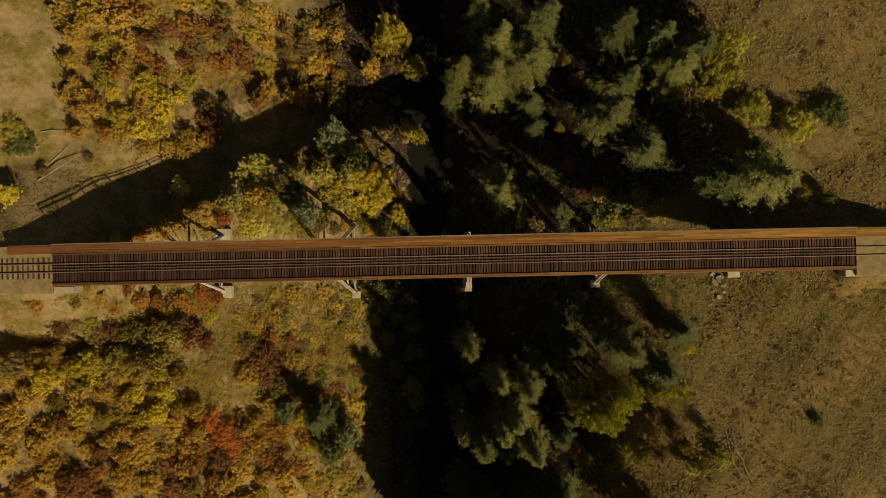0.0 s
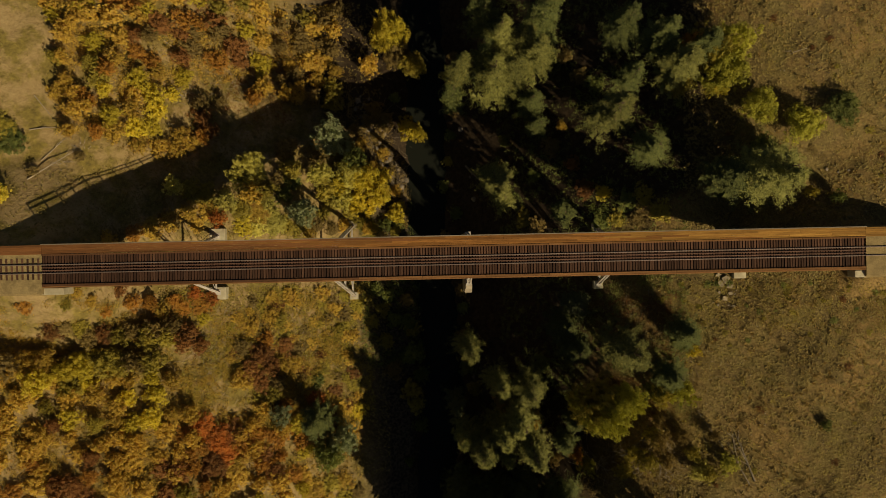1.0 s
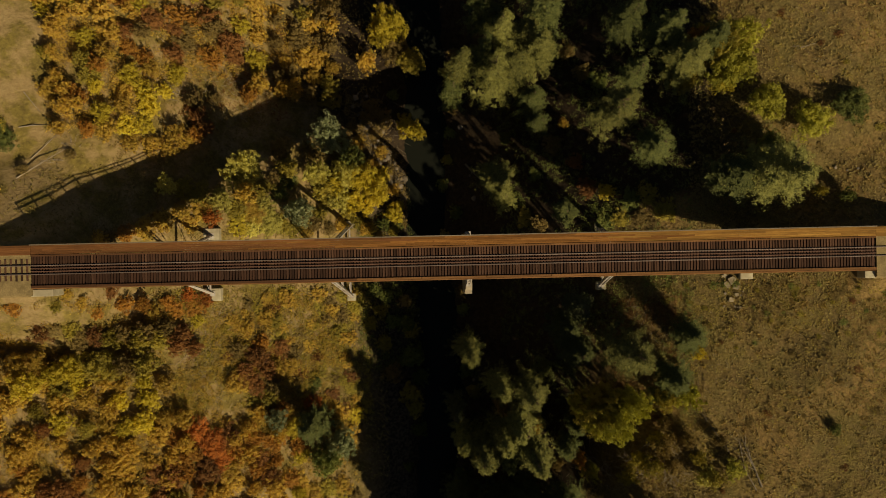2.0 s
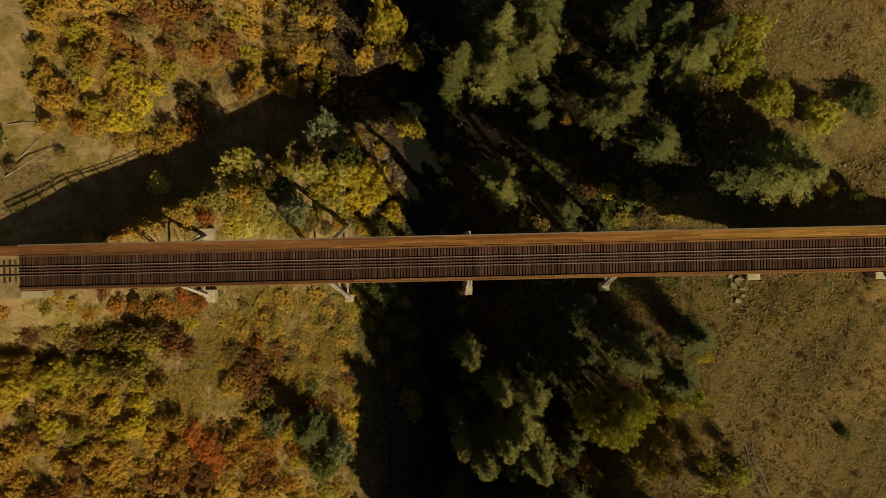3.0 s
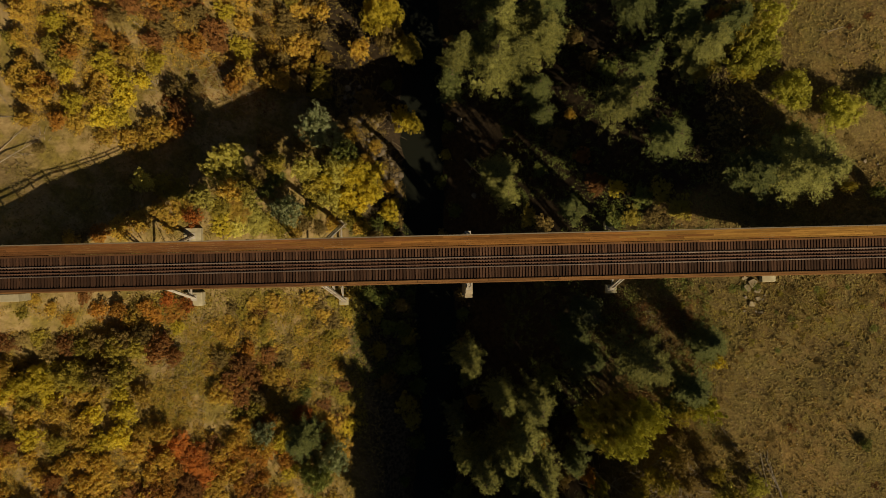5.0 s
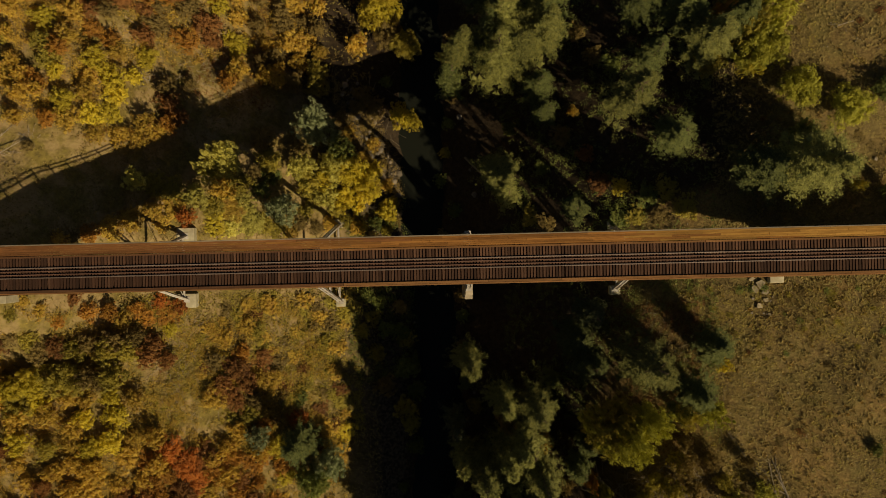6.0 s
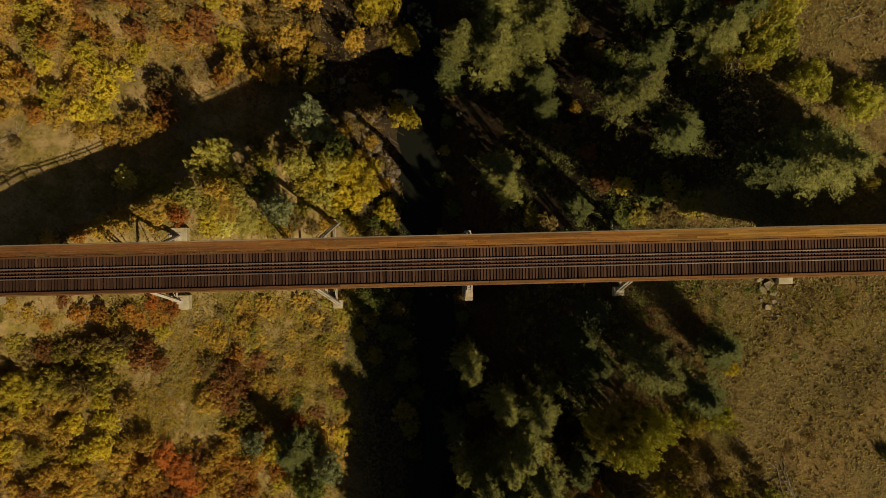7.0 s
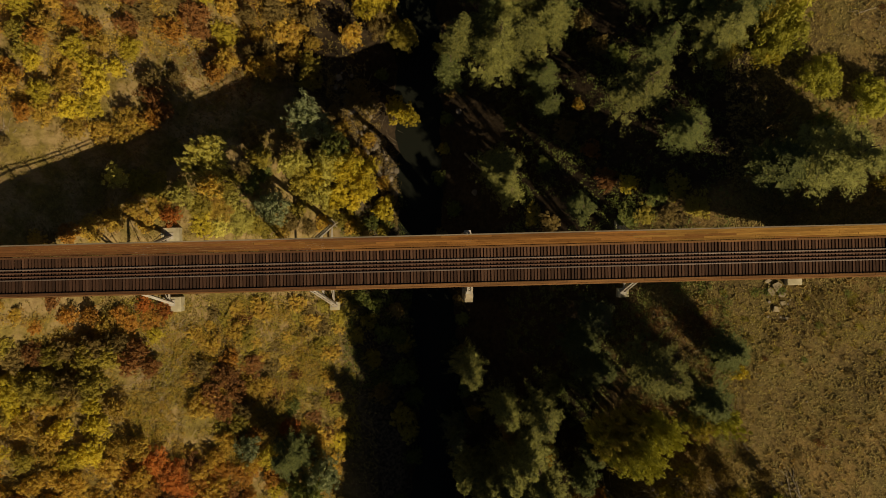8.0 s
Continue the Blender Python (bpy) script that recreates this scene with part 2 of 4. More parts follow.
near = np.arange(-76, 76.01, 0.8)
far = np.array([80, 88, 100, 120, 160, 240, 400, 800, 1500.0])
axis = np.concatenate([-far[::-1], near, far])
gx, gy = np.meshgrid(axis, axis)
gz = ground_z(gx, gy)
n = len(axis)
idx = np.arange(n * n).reshape(n, n)
quads = np.stack([idx[:-1, :-1], idx[:-1, 1:], idx[1:, 1:], idx[1:, :-1]], -1).reshape(-1, 4)
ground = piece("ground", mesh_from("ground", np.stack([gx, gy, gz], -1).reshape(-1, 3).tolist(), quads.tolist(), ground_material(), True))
tagged(ground, "dry autumn valley ground of tan soil and brown grass", "ground", kind="structure")

wy = np.concatenate([[-1500, -400, -150], np.arange(-80, 80.1, 2.0), [150, 400, 1500]])
wx = -1.5 - (0.9 * np.sin(wy / 13.0) + 0.5 * np.sin(wy / 5.7 + 1))
wv = [(x + s, y, -0.35) for x, y in zip(wx, wy) for s in (-3.4, 3.4)]
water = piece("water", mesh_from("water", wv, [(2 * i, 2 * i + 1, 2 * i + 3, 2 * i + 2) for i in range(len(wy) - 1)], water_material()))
tagged(water, "dark shaded creek running under the trestle", "creek", kind="structure")

# ---- trestle ----
WEST, EAST = -45.9, 48.5
BENTS = [(-28.9, -2.5), (-12.4, -1.2), (3.3, 0.0), (19.85, 0.5), (35.9, 1.3)]
BATTERS, TOP_HALF = (0.222, 0.172, 0.172, 0.225, 0.19), 1.15
bridge = tagged(empty("railway_trestle", (WEST + EAST) / 2, 0, DECK - 2), "narrow-gauge railway trestle deck of brown timber on steel girders", "bridge")
OFF = -bridge.location


def bridge_part(name, bm, material, label=""):
    bmesh.ops.translate(bm, verts=bm.verts, vec=OFF)
    return part(name, bm, material, bridge, label)


for y in (-0.95, 0.95):
    bm = bmesh.new()
    box(bm, WEST, EAST, y - 0.02, y + 0.02, DECK - 2.35, DECK - 0.24)
    for z in (DECK - 2.37, DECK - 0.26):
        box(bm, WEST, EAST, y - 0.19, y + 0.19, z - 0.02, z + 0.02)
    for i in range(63):
        x = WEST + 0.3 + i * 1.51
        box(bm, x, x + 0.03, y - 0.15, y + 0.15, DECK - 2.34, DECK - 0.29)
    bridge_part("girder", bm, rust_steel, "rusty steel plate girder with stiffeners")
for i in range(31):
    bm = bmesh.new()
    x = WEST + 0.8 + i * 3.08
    beam(bm, (x, -0.93, DECK - 2.3), (x, 0.93, DECK - 0.4), 0.08, 0.08)
    beam(bm, (x + 0.1, -0.93, DECK - 0.4), (x + 0.1, 0.93, DECK - 2.3), 0.08, 0.08)
    bridge_part("cross_brace", bm, rust_steel)

RAIL = [(-0.065, 0.0), (0.065, 0.0), (0.065, 0.015), (0.012, 0.03), (0.012, 0.095), (0.034, 0.105), (0.034, 0.135), (-0.034, 0.135), (-0.034, 0.105), (-0.012, 0.095), (-0.012, 0.03), (-0.065, 0.015)]


def rail_bar(bm, x0, x1, y, z):
    a = [bm.verts.new((x0, y + u, z + v)) for u, v in RAIL]
    b = [bm.verts.new((x1, y + u, z + v)) for u, v in RAIL]
    for i in range(len(RAIL)):
        j = (i + 1) % len(RAIL)
        bm.faces.new((a[i], a[j], b[j], b[i]))
    bm.faces.new(a)
    bm.faces.new(b[::-1])


for y, name in ((-0.49, "rail"), (0.49, "rail"), (-0.17, "guard_rail"), (0.17, "guard_rail")):
    bm = bmesh.new()
    rail_bar(bm, WEST, EAST, y, DECK + 0.004)
    bridge_part(name, bm, rail_steel if name == "rail" else guard_steel)

# guard timbers beside the walkway and along the open edge, each in long lengths
for y0, y1, z1 in ((1.50, 1.69, 0.15), (-1.98, -1.74, 0.15)):
    x = WEST
    while x < EAST - 0.1:
        bm = bmesh.new()
        box(bm, x + 0.012, min(EAST, x + 7.26) - 0.012, y0, y1, DECK + 0.004, DECK + z1, 0.012)
        bridge_part("guard_timber", bm, beam_dark if x < -10 else beam_wood)
        x += 7.26
bm = bmesh.new()
box(bm, WEST, EAST, -2.14, -2.0, DECK - 0.28, DECK + 0.02, 0.01)
bridge_part("edge_board", bm, beam_wood, "orange-brown edge board")
bm = bmesh.new()
box(bm, WEST, EAST, 2.75, 2.785, DECK - 0.2, DECK + 0.10, 0.01)
bridge_part("edge_board", bm, beam_wood, "grey-topped edge board of the walkway")

# thin boards added under the ties to keep the gaps between them dark
for k in range(-1, 8):
    bm = bmesh.new()
    box(bm, WEST, EAST, -1.62 + k * 0.41, -1.211 + k * 0.41, DECK - 0.235, DECK - 0.205)
    bridge_part("stringer", bm, tie_wood)

# railing along the walkway
POST_H = 1.06
for i in range(48):
    bm = bmesh.new()
    x = WEST + 0.4 + i * 1.99
    box(bm, x - 0.06, x + 0.06, 2.79, 2.88, DECK - 0.25, DECK + POST_H, 0.008)
    bridge_part("railing_post", bm, beam_wood)
for y0, y1, z0, z1 in ((2.745, 2.787, 0.58, 0.76), (2.735, 2.845, 1.065, 1.145)):
    bm = bmesh.new()
    box(bm, WEST + 0.3, EAST - 0.3, y0, y1, DECK + z0, DECK + z1, 0.006)
    bridge_part("handrail", bm, rail_wood, "weathered grey handrail board")

# ---- bents, footings and piers ----
def bent(x, lean, foot_z, feet, batter):
    """A steel bent of two battered legs with struts and crossed rods, standing on its footings."""
    top_z = DECK - 2.4
    half = TOP_HALF + (top_z - foot_z) * batter
    low = min(feet)
    ob = tagged(empty("steel_bent", x, 0, foot_z), "pale painted steel bent with two battered legs and cross bracing", "bridge support", "bents of the trestle")
    ob_off = Vector((-x, 0, -foot_z))

    def add(name, bm, material=None, parent=None):
        bmesh.ops.translate(bm, verts=bm.verts, vec=ob_off)
        return part(name, bm, material or pale_steel, parent or ob)

    def at(side, z):
        k = (top_z - z) / (top_z - low)
        return Vector((x + lean * (1 - k), side * (TOP_HALF + (top_z - z) * batter), z))

    for side, foot in zip((-1, 1), feet):
        bm = bmesh.new()
        for dx in (-0.2, 0.2):
            beam(bm, at(side, foot + 0.06) + Vector((dx, 0, 0)), at(side, top_z) + Vector((dx, 0, 0)), 0.14, 0.26)
        count = max(3, int((top_z - foot_z) / 0.7))
        for i in range(count):
            z = foot_z + 0.3 + (top_z - foot_z - 0.6) * i / count
            z2 = foot_z + 0.3 + (top_z - foot_z - 0.6) * (i + 1) / count
            s = 0.16 if i % 2 else -0.16
            beam(bm, at(side, z) + Vector((s, 0, 0)), at(side, z2) + Vector((-s, 0, 0)), 0.14, 0.03)
        leg = add("leg", bm)
        bm = bmesh.new()
        c = at(side, foot)
        box(bm, c.x - 0.36, c.x + 0.36, c.y - 0.34, c.y + 0.34, foot + 0.004, foot + 0.06)
        add("base_plate", bm, None, leg)
    bm = bmesh.new()
    box(bm, x + lean - 0.25, x + lean + 0.25, -TOP_HALF - 0.3, TOP_HALF + 0.3, top_z - 0.1, top_z + 0.008)
    add("cap_beam", bm, rust_steel)
    tiers = max(1, round((top_z - foot_z) / 6.5))
    for i in range(tiers):
        z, z2 = foot_z + 0.5 + (top_z - foot_z - 1.0) * i / tiers, foot_z + 0.5 + (top_z - foot_z - 1.0) * (i + 1) / tiers
        bm = bmesh.new()
        beam(bm, at(-1, z), at(1, z), 0.2, 0.2)
        add("strut", bm)
        bm = bmesh.new()
        beam(bm, at(-1, z), at(1, z2), 0.06, 0.06)
        beam(bm, at(1, z), at(-1, z2), 0.06, 0.06)
        add("cross_rod", bm)
    return half


FOOT = {2: 14.2}
for i in (0, 1, 3, 4):
    reach = (3.6, 5.2, 0, 3.3, 2.3)[i]
    FOOT[i] = max(float(ground_z(BENTS[i][0] + dx, s * reach)) for s in (-1, 1) for dx in (-0.7, 0, 0.7)) + 0.25

NORTH_FOOT = FOOT[2]
for i, (x, lean) in enumerate(BENTS):
    half = bent(x, lean, FOOT[i], (FOOT[i], FOOT[i]) if i != 2 else (FOOT[i], NORTH_FOOT), BATTERS[i])
    if i == 2:
        continue
    for side in (-1, 1):
        yy, size = side * (half + (0.55 if i == 4 else 0.15)), (1.0 if i == 0 else 0.75 if i == 4 else 0.6)
        bm = bmesh.new()
        low = float(ground_z(x, yy)) - 1.2
        box(bm, x - size, x + size, yy - 0.75 * size - 0.05, yy + 0.75 * size + 0.05, min(low, FOOT[i] - 1.0), FOOT[i] - 0.004, 0.05)
        tagged(part("concrete_footing", bm, concrete), "pale concrete footing block under a trestle leg", "footing", "footings of the trestle")
# the two stepped piers in the creek
for side, top, levels in ((-1, FOOT[2], [(-1.5, 3.0, 0.54, 1.0), (3.0, 7.5, 0.50, 1.0), (7.5, 11.2, 0.46, 0.95), (11.2, 14.19, 0.42, 0.42)]),
                          (1, NORTH_FOOT, [(-1.5, 5.0, 0.54, -0.4), (5.0, 10.0, 0.48, -0.36), (10.0, 14.19, 0.42, -0.34)])):
    half = TOP_HALF + (DECK - 2.4 - top) * BATTERS[2]
    pier = tagged(empty("stone_pier", BENTS[2][0], side * half, -1.5), "stepped pier of pale stone blocks in the creek", "pier", "piers in the creek")
    for z0, z1, w, out in levels:
        rows = max(2, int((z1 - z0) / 0.75))
        h = (z1 - z0) / rows
        for r in range(rows):
            split = 0.02 + 0.3 * (r % 2 - 0.5)
            lo, hi = sorted((-side * (0.45 + w), side * (out + w)))
            for y0, y1 in ((lo, split), (split, hi)):
                bm = bmesh.new()
                box(bm, -w, w, y0 + 0.008, y1 - 0.008, z0 + r * h + 1.5 + 0.008, z0 + (r + 1) * h + 1.5 - 0.008, 0.03)
                part("stone_block", bm, masonry, pier)

# ---- abutments and the approach track ----
for name, x0, x1, sign in (("abutment_west", -53.5, -45.95, -1), ("abutment_east", 48.55, 56.0, 1)):
    bm = bmesh.new()
    face = x1 if sign < 0 else x0
    a, b = sorted((face, face + sign * 0.7))
    box(bm, a, b, -2.9, 2.8, 18.0 if sign < 0 else 23.0, DECK - 0.95, 0.04)
    for y in (-2.9, 2.25):
        box(bm, *((x0, a - 0.003) if sign < 0 else (b + 0.003, x1)), y, y + 0.35, 17.0, DECK - 0.95, 0.04)
    s0, s1 = sorted((face, face - sign * (2.2 if sign < 0 else 1.2)))
    box(bm, s0 + 0.003, s1 - 0.003, -2.3, 2.4, 19.0 if sign < 0 else 23.0, DECK - 2.43, 0.04)
    c0, c1 = (-46.2, -43.7) if sign < 0 else (47.4, 48.7)
    box(bm, c0, c1, -3.0, -2.2, 19.0 if sign < 0 else 23.0, DECK - 0.45, 0.04)
    tagged(part(name, bm, concrete), "pale concrete abutment holding the trestle's end", "abutment", kind="structure")
    bm = bmesh.new()
    lo, hi = (-110, face) if sign < 0 else (face, 110)
    crown = DECK - (0.07 if sign < 0 else 0.004)
    rim = [(-3.1, DECK - 0.93), (2.9, DECK - 0.93), (2.6, crown), (-2.8, crown)]
    ends = [[bm.verts.new((x, y, z)) for y, z in rim] for x in (lo, hi)]
    for k in range(4):
        bm.faces.new((ends[0][k], ends[0][(k + 1) % 4], ends[1][(k + 1) % 4], ends[1][k]))
    bm.faces.new(ends[0])
    bm.faces.new(ends[1][::-1])
    tagged(part("ballast_bed", bm, ballast), "pale gravel ballast under the approach track", "ballast", kind="structure")
    track = tagged(empty("approach_track", face, 0, DECK - 0.2), "narrow-gauge track on wooden ties in pale ballast", "railway track", "approach tracks")
    shift = -track.location
    tie = bmesh.new()
    box(tie, -0.11, 0.11, -1.22, 1.22, 0.02, 0.19, 0.012)
    tie_me = bm_mesh("tie", tie, tie_wood)
    for k in range(60):
        piece("tie", tie_me, track, pose(sign * (0.4 + 0.61 * k), 0.03 * math.sin(k * 2.1), 0))
    for y in (-0.49, 0.49):
        bm = bmesh.new()
        rail_bar(bm, *sorted((face, face + sign * 60)), y, DECK + 0.0)
        bmesh.ops.translate(bm, verts=bm.verts, vec=shift)
        part("rail", bm, rail_steel, track)
    walkway = tagged(empty("approach_walkway", face, 2.1, DECK - 0.1), "worn brown plank walkway beside the approach track", "walkway", "approach walkways")
    for k in range(5):
        bm = bmesh.new()
        ends = sorted((sign * -0.03, sign * 5.2))
        box(bm, *ends, -0.42 + k * 0.216, -0.21 + k * 0.216, -0.06, 0.165, 0.008)
        part("plank", bm, plank_dark if sign < 0 else plank_pale, walkway)

# ---- plants ----
def leaf_cloud(centres, sizes, ways, rng, aspect=0.72):
    """Three-cornered blades: a centre, a size and a facing each."""
    c, s = np.asarray(centres), np.asarray(sizes)[:, None]
    w = np.asarray(ways) + rng.normal(0, 0.55, c.shape)
    w /= np.linalg.norm(w, axis=1, keepdims=True) + 1e-9
    u = np.cross(w, rng.normal(0, 1, c.shape))
    u /= np.linalg.norm(u, axis=1, keepdims=True) + 1e-9
    v = np.cross(w, u)
    q = np.stack([c - u * s, c + u * s * 0.5 - v * s * aspect, c + u * s * 0.5 + v * s * aspect], 1).reshape(-1, 3)
    return q, np.arange(len(q)).reshape(-1, 3)


def broadleaf_meshes(seed, clumps, blades, size):
    """A lumpy crown of radius 1 and height 1 made of clumps of leaves, and its trunk with limbs."""
    rng = np.random.default_rng(seed)
    cen, siz, way = [], [], []
    bm = bmesh.new()
    tube(bm, (0, 0, -0.15), (0.02, 0.01, 0.35), 0.06, 0.045)
    for i in range(clumps):
        a, e = rng.uniform(0, 2 * math.pi), math.asin(rng.uniform(0.05, 1.0))
        rad = rng.uniform(0.45, 0.95) * (1 + 0.16 * math.sin(3 * a + seed))
        p = np.array([rad * math.cos(a) * math.cos(e), rad * math.sin(a) * math.cos(e), 0.30 + 0.52 * rad * math.sin(e)])
        r = rng.uniform(0.08, 0.19)
        p[2] += rng.normal(0, 0.11)
        d = rng.normal(0, 1, (blades, 3))
        d /= np.linalg.norm(d, axis=1, keepdims=True)
        d[:, 2] = np.where(d[:, 2] < -0.3, -d[:, 2], d[:, 2])
        cen.append(p + d * r * rng.uniform(0.55, 1.05, (blades, 1)) * np.array([1, 1, 0.7]))
        siz.append(size * rng.uniform(0.6, 1.3, blades))
        way.append(d * 0.9 + np.array([0, 0, 0.7]))
        if i % 9 == 0:
            tube(bm, (0.015, 0.01, 0.05 + 0.25 * rng.random()), tuple(p), 0.028, 0.008, 4)
    # inner leaves under the outer clumps
    inner = 90
    d = rng.normal(0, 1, (inner, 3))
    d /= np.linalg.norm(d, axis=1, keepdims=True)
    cen.append(d * rng.uniform(0.2, 0.68, (inner, 1)) * np.array([1, 1, 0.36]) + np.array([0, 0, 0.40]))
    siz.append(rng.uniform(0.09, 0.16, inner))
    way.append(d * 0.4 + np.array([0, 0, 1.0]))
    q, f = leaf_cloud(np.concatenate(cen), np.concatenate(siz), np.concatenate(way), rng)
    return mesh_from("crown", q.tolist(), f.tolist(), LEAF["gold"]), bm_mesh("trunk", bm, bark)


def spruce_meshes(seed, height=20.0, radius=3.0, tufts=8, gap=0.15, coarse=1.0):
    """Whorls of boughs clothed in short tufts of needles on a tapered trunk."""
    rng = np.random.default_rng(seed)
    verts = []
    bm = bmesh.new()
    tube(bm, (0, 0, -0.6), (0, 0, height * 0.5), 0.27, 0.17, 7)
    tube(bm, (0, 0, height * 0.5), (0, 0, height * 0.985), 0.17, 0.03, 6)
    whorls = max(13, int(height * 0.92))
    lean = rng.uniform(-0.25, 0.25, 2)
    for i in range(whorls):
        t = 0.14 + 0.85 * (i / (whorls - 1)) ** 0.9
        z0 = height * t
        a0 = rng.uniform(0, 6.28)
        reach = radius * min(1.0, (1 - t) ** 0.64 * 1.16 + 0.04)
        count = int(rng.integers(5, 8))
        turn = rng.uniform(0, 6.28)
        for k in range(count):
            a = turn + 2 * math.pi * k / count + rng.normal(0, 0.25)
            L = reach * rng.uniform(0.58, 1.14) * (1 + 0.13 * math.sin(2 * a + a0))
            out = np.array([math.cos(a), math.sin(a), 0])
            side = np.array([-math.sin(a), math.cos(a), 0])
            droop, rise = rng.uniform(0.05, 0.4), rng.uniform(0.2, 0.5)
            steps = max(3, int(L / (gap if t > 0.36 else 2.2 * gap)))
            u = np.repeat(np.arange(1, steps + 1) / steps, tufts) + rng.uniform(-0.5, 0.5, steps * tufts) / steps
            m = len(u)
            spread = (0.09 + 0.24 * L * u * (1.12 - u)) * rng.normal(0, 0.8, m)
            p = out * (L * u)[:, None] + side * spread[:, None] + rng.normal(0, 0.045, (m, 3))
            p[:, 2] += z0 + rise * L * u * (1 - u) - droop * L * u * u
            p[:, :2] += lean * radius * t * t
            way = out * rng.uniform(0.2, 1.0, (m, 1)) + side * (rng.normal(0, 0.55, m) + np.sign(spread) * 0.3)[:, None]
            way[:, 2] += rng.uniform(-0.25, 0.7, m)
            way /= np.linalg.norm(way, axis=1, keepdims=True)
            face = out * 0.75 + rng.normal(0, 0.45, (m, 3)) + side * (np.sign(spread) * 0.3)[:, None]
            face[:, 2] += 0.9
            wide = np.cross(way, face)
            wide *= (coarse * rng.uniform(0.04, 0.065, m) / (np.linalg.norm(wide, axis=1) + 1e-9))[:, None]
            tip = p + way * coarse * rng.uniform(0.12, 0.28, m)[:, None]
            verts.append(np.stack([p - wide, tip, p + wide], 1).reshape(-1, 3))
            # old inner foliage, close to the wood
            m = 7
            u = rng.uniform(0.08, 0.72, m)
            p = out * (L * u)[:, None] + side * (0.15 * L * rng.normal(0, 1, m) * (1.05 - u))[:, None]
            p[:, 2] += z0 + rise * L * u * (1 - u) - droop * L * u * u - 0.24
            p[:, :2] += lean * radius * t * t
            big = rng.uniform(0.15, 0.27, m) + 0.05 * L
            turn_in = rng.uniform(0, 6.28, m)
            flat = [np.stack([big * np.cos(turn_in + w), big * np.sin(turn_in + w), rng.normal(0, 0.09, m)], 1) for w in (0, 2.1, 4.2)]
            verts.append(np.stack([p + f for f in flat], 1).reshape(-1, 3))
            if i % 2 == 0 and k % 2 == 0:
                tube(bm, (0, 0, z0), tuple(out * L * 0.6 + np.array([0, 0, z0 + rise * L * 0.2 - droop * L * 0.3])), 0.045, 0.015, 4)
    v = np.concatenate(verts)
    return mesh_from("crown", v.tolist(), np.arange(len(v)).reshape(-1, 3).tolist(), NEEDLE["green"]), bm_mesh("trunk", bm, bark)


SHRUBS = [broadleaf_meshes(11 + i, 112, 28, 0.046) for i in range(5)]
HERBS = [broadleaf_meshes(71 + i, 46, 24, 0.066) for i in range(4)]
TREES = [broadleaf_meshes(31 + i, 210, 42, 0.033) for i in range(3)]
SPRUCES = {"small": [spruce_meshes(51 + i, 13.0, 2.0) for i in range(2)], "far": [spruce_meshes(50, 13.0, 2.0, 7, 0.22, 2.0)], "middle": [spruce_meshes(54 + i, 22.0, 2.9, 12, 0.15, 0.8) for i in range(4)], "large": [spruce_meshes(58 + i, 21.0, 4.3, 13, 0.14, 0.75) for i in range(2)]}
SPRUCE_SIZE = {"small": (2.0, 13.0), "far": (2.0, 13.0), "middle": (2.9, 22.0), "large": (4.3, 21.0)}
plant_rng = random.Random(7)
LOOK = {"yellow": "bright yellow", "gold": "golden", "orange": "orange", "red": "deep red", "rust": "rust-brown", "tan": "dry tan", "olive": "olive-yellow", "straw": "pale straw-green", "lime": "yellow-green", "green": "dark green", "sage": "blue-green"}


def plant(name, meshes, leaves, x, y, size, turn, label, category, group):
    z = float(ground_z(x, y))
    ob = tagged(empty(name, x, y, z), label, category, group)
    ob.rotation_euler = (plant_rng.uniform(-0.03, 0.03), plant_rng.uniform(-0.03, 0.03), turn)
    ob.scale = size
    crown = piece("crown", meshes[0], ob)
    crown.material_slots[0].link = "OBJECT"
    crown.material_slots[0].material = leaves
    piece("trunk", meshes[1], ob)
    return ob


def broadleaf(x, y, top, r, tone):
    h = max(1.1, top - float(ground_z(x, y)))
    tall = r > 1.95
    plant("broadleaf_tree" if h > 4.5 else "shrub", plant_rng.choice(TREES if tall else SHRUBS), LEAF[tone], x, y, (r, r, h), plant_rng.uniform(0, 6.28),
          (f"{LOOK[tone]} tree with a rounded leafy crown in autumn" if h > 4.5 else f"{LOOK[tone]} leafy shrub on the dry valley slope"), "tree" if h > 4.5 else "shrub",
          "autumn trees" if h > 4.5 else "autumn shrubs")


def spruce(x, y, top, r, tone, kind=""):
    h = max(3.0, top - float(ground_z(x, y)))
    shade = {"olive": "sunlit olive-green", "green": "dark green", "blue": "blue-green"}[tone]
    kind = kind or ("small" if r < 2.3 else "middle" if r < 3.55 else "large")
    wide, high = SPRUCE_SIZE[kind]
    plant("spruce", plant_rng.choice(SPRUCES[kind]), NEEDLE[tone], x, y, (r / wide, r / wide, h / high), plant_rng.uniform(0, 6.28),
          f"{shade} spruce with drooping boughs beside the creek", "tree", "spruces in the valley")


def juniper(x, y, top, r, tone):
    h = max(1.5, top - float(ground_z(x, y)))
    plant("juniper", TREES[1], LEAF[tone], x, y, (r, r, h), 0.7, "round dark green juniper in the dry meadow", "shrub", "junipers")


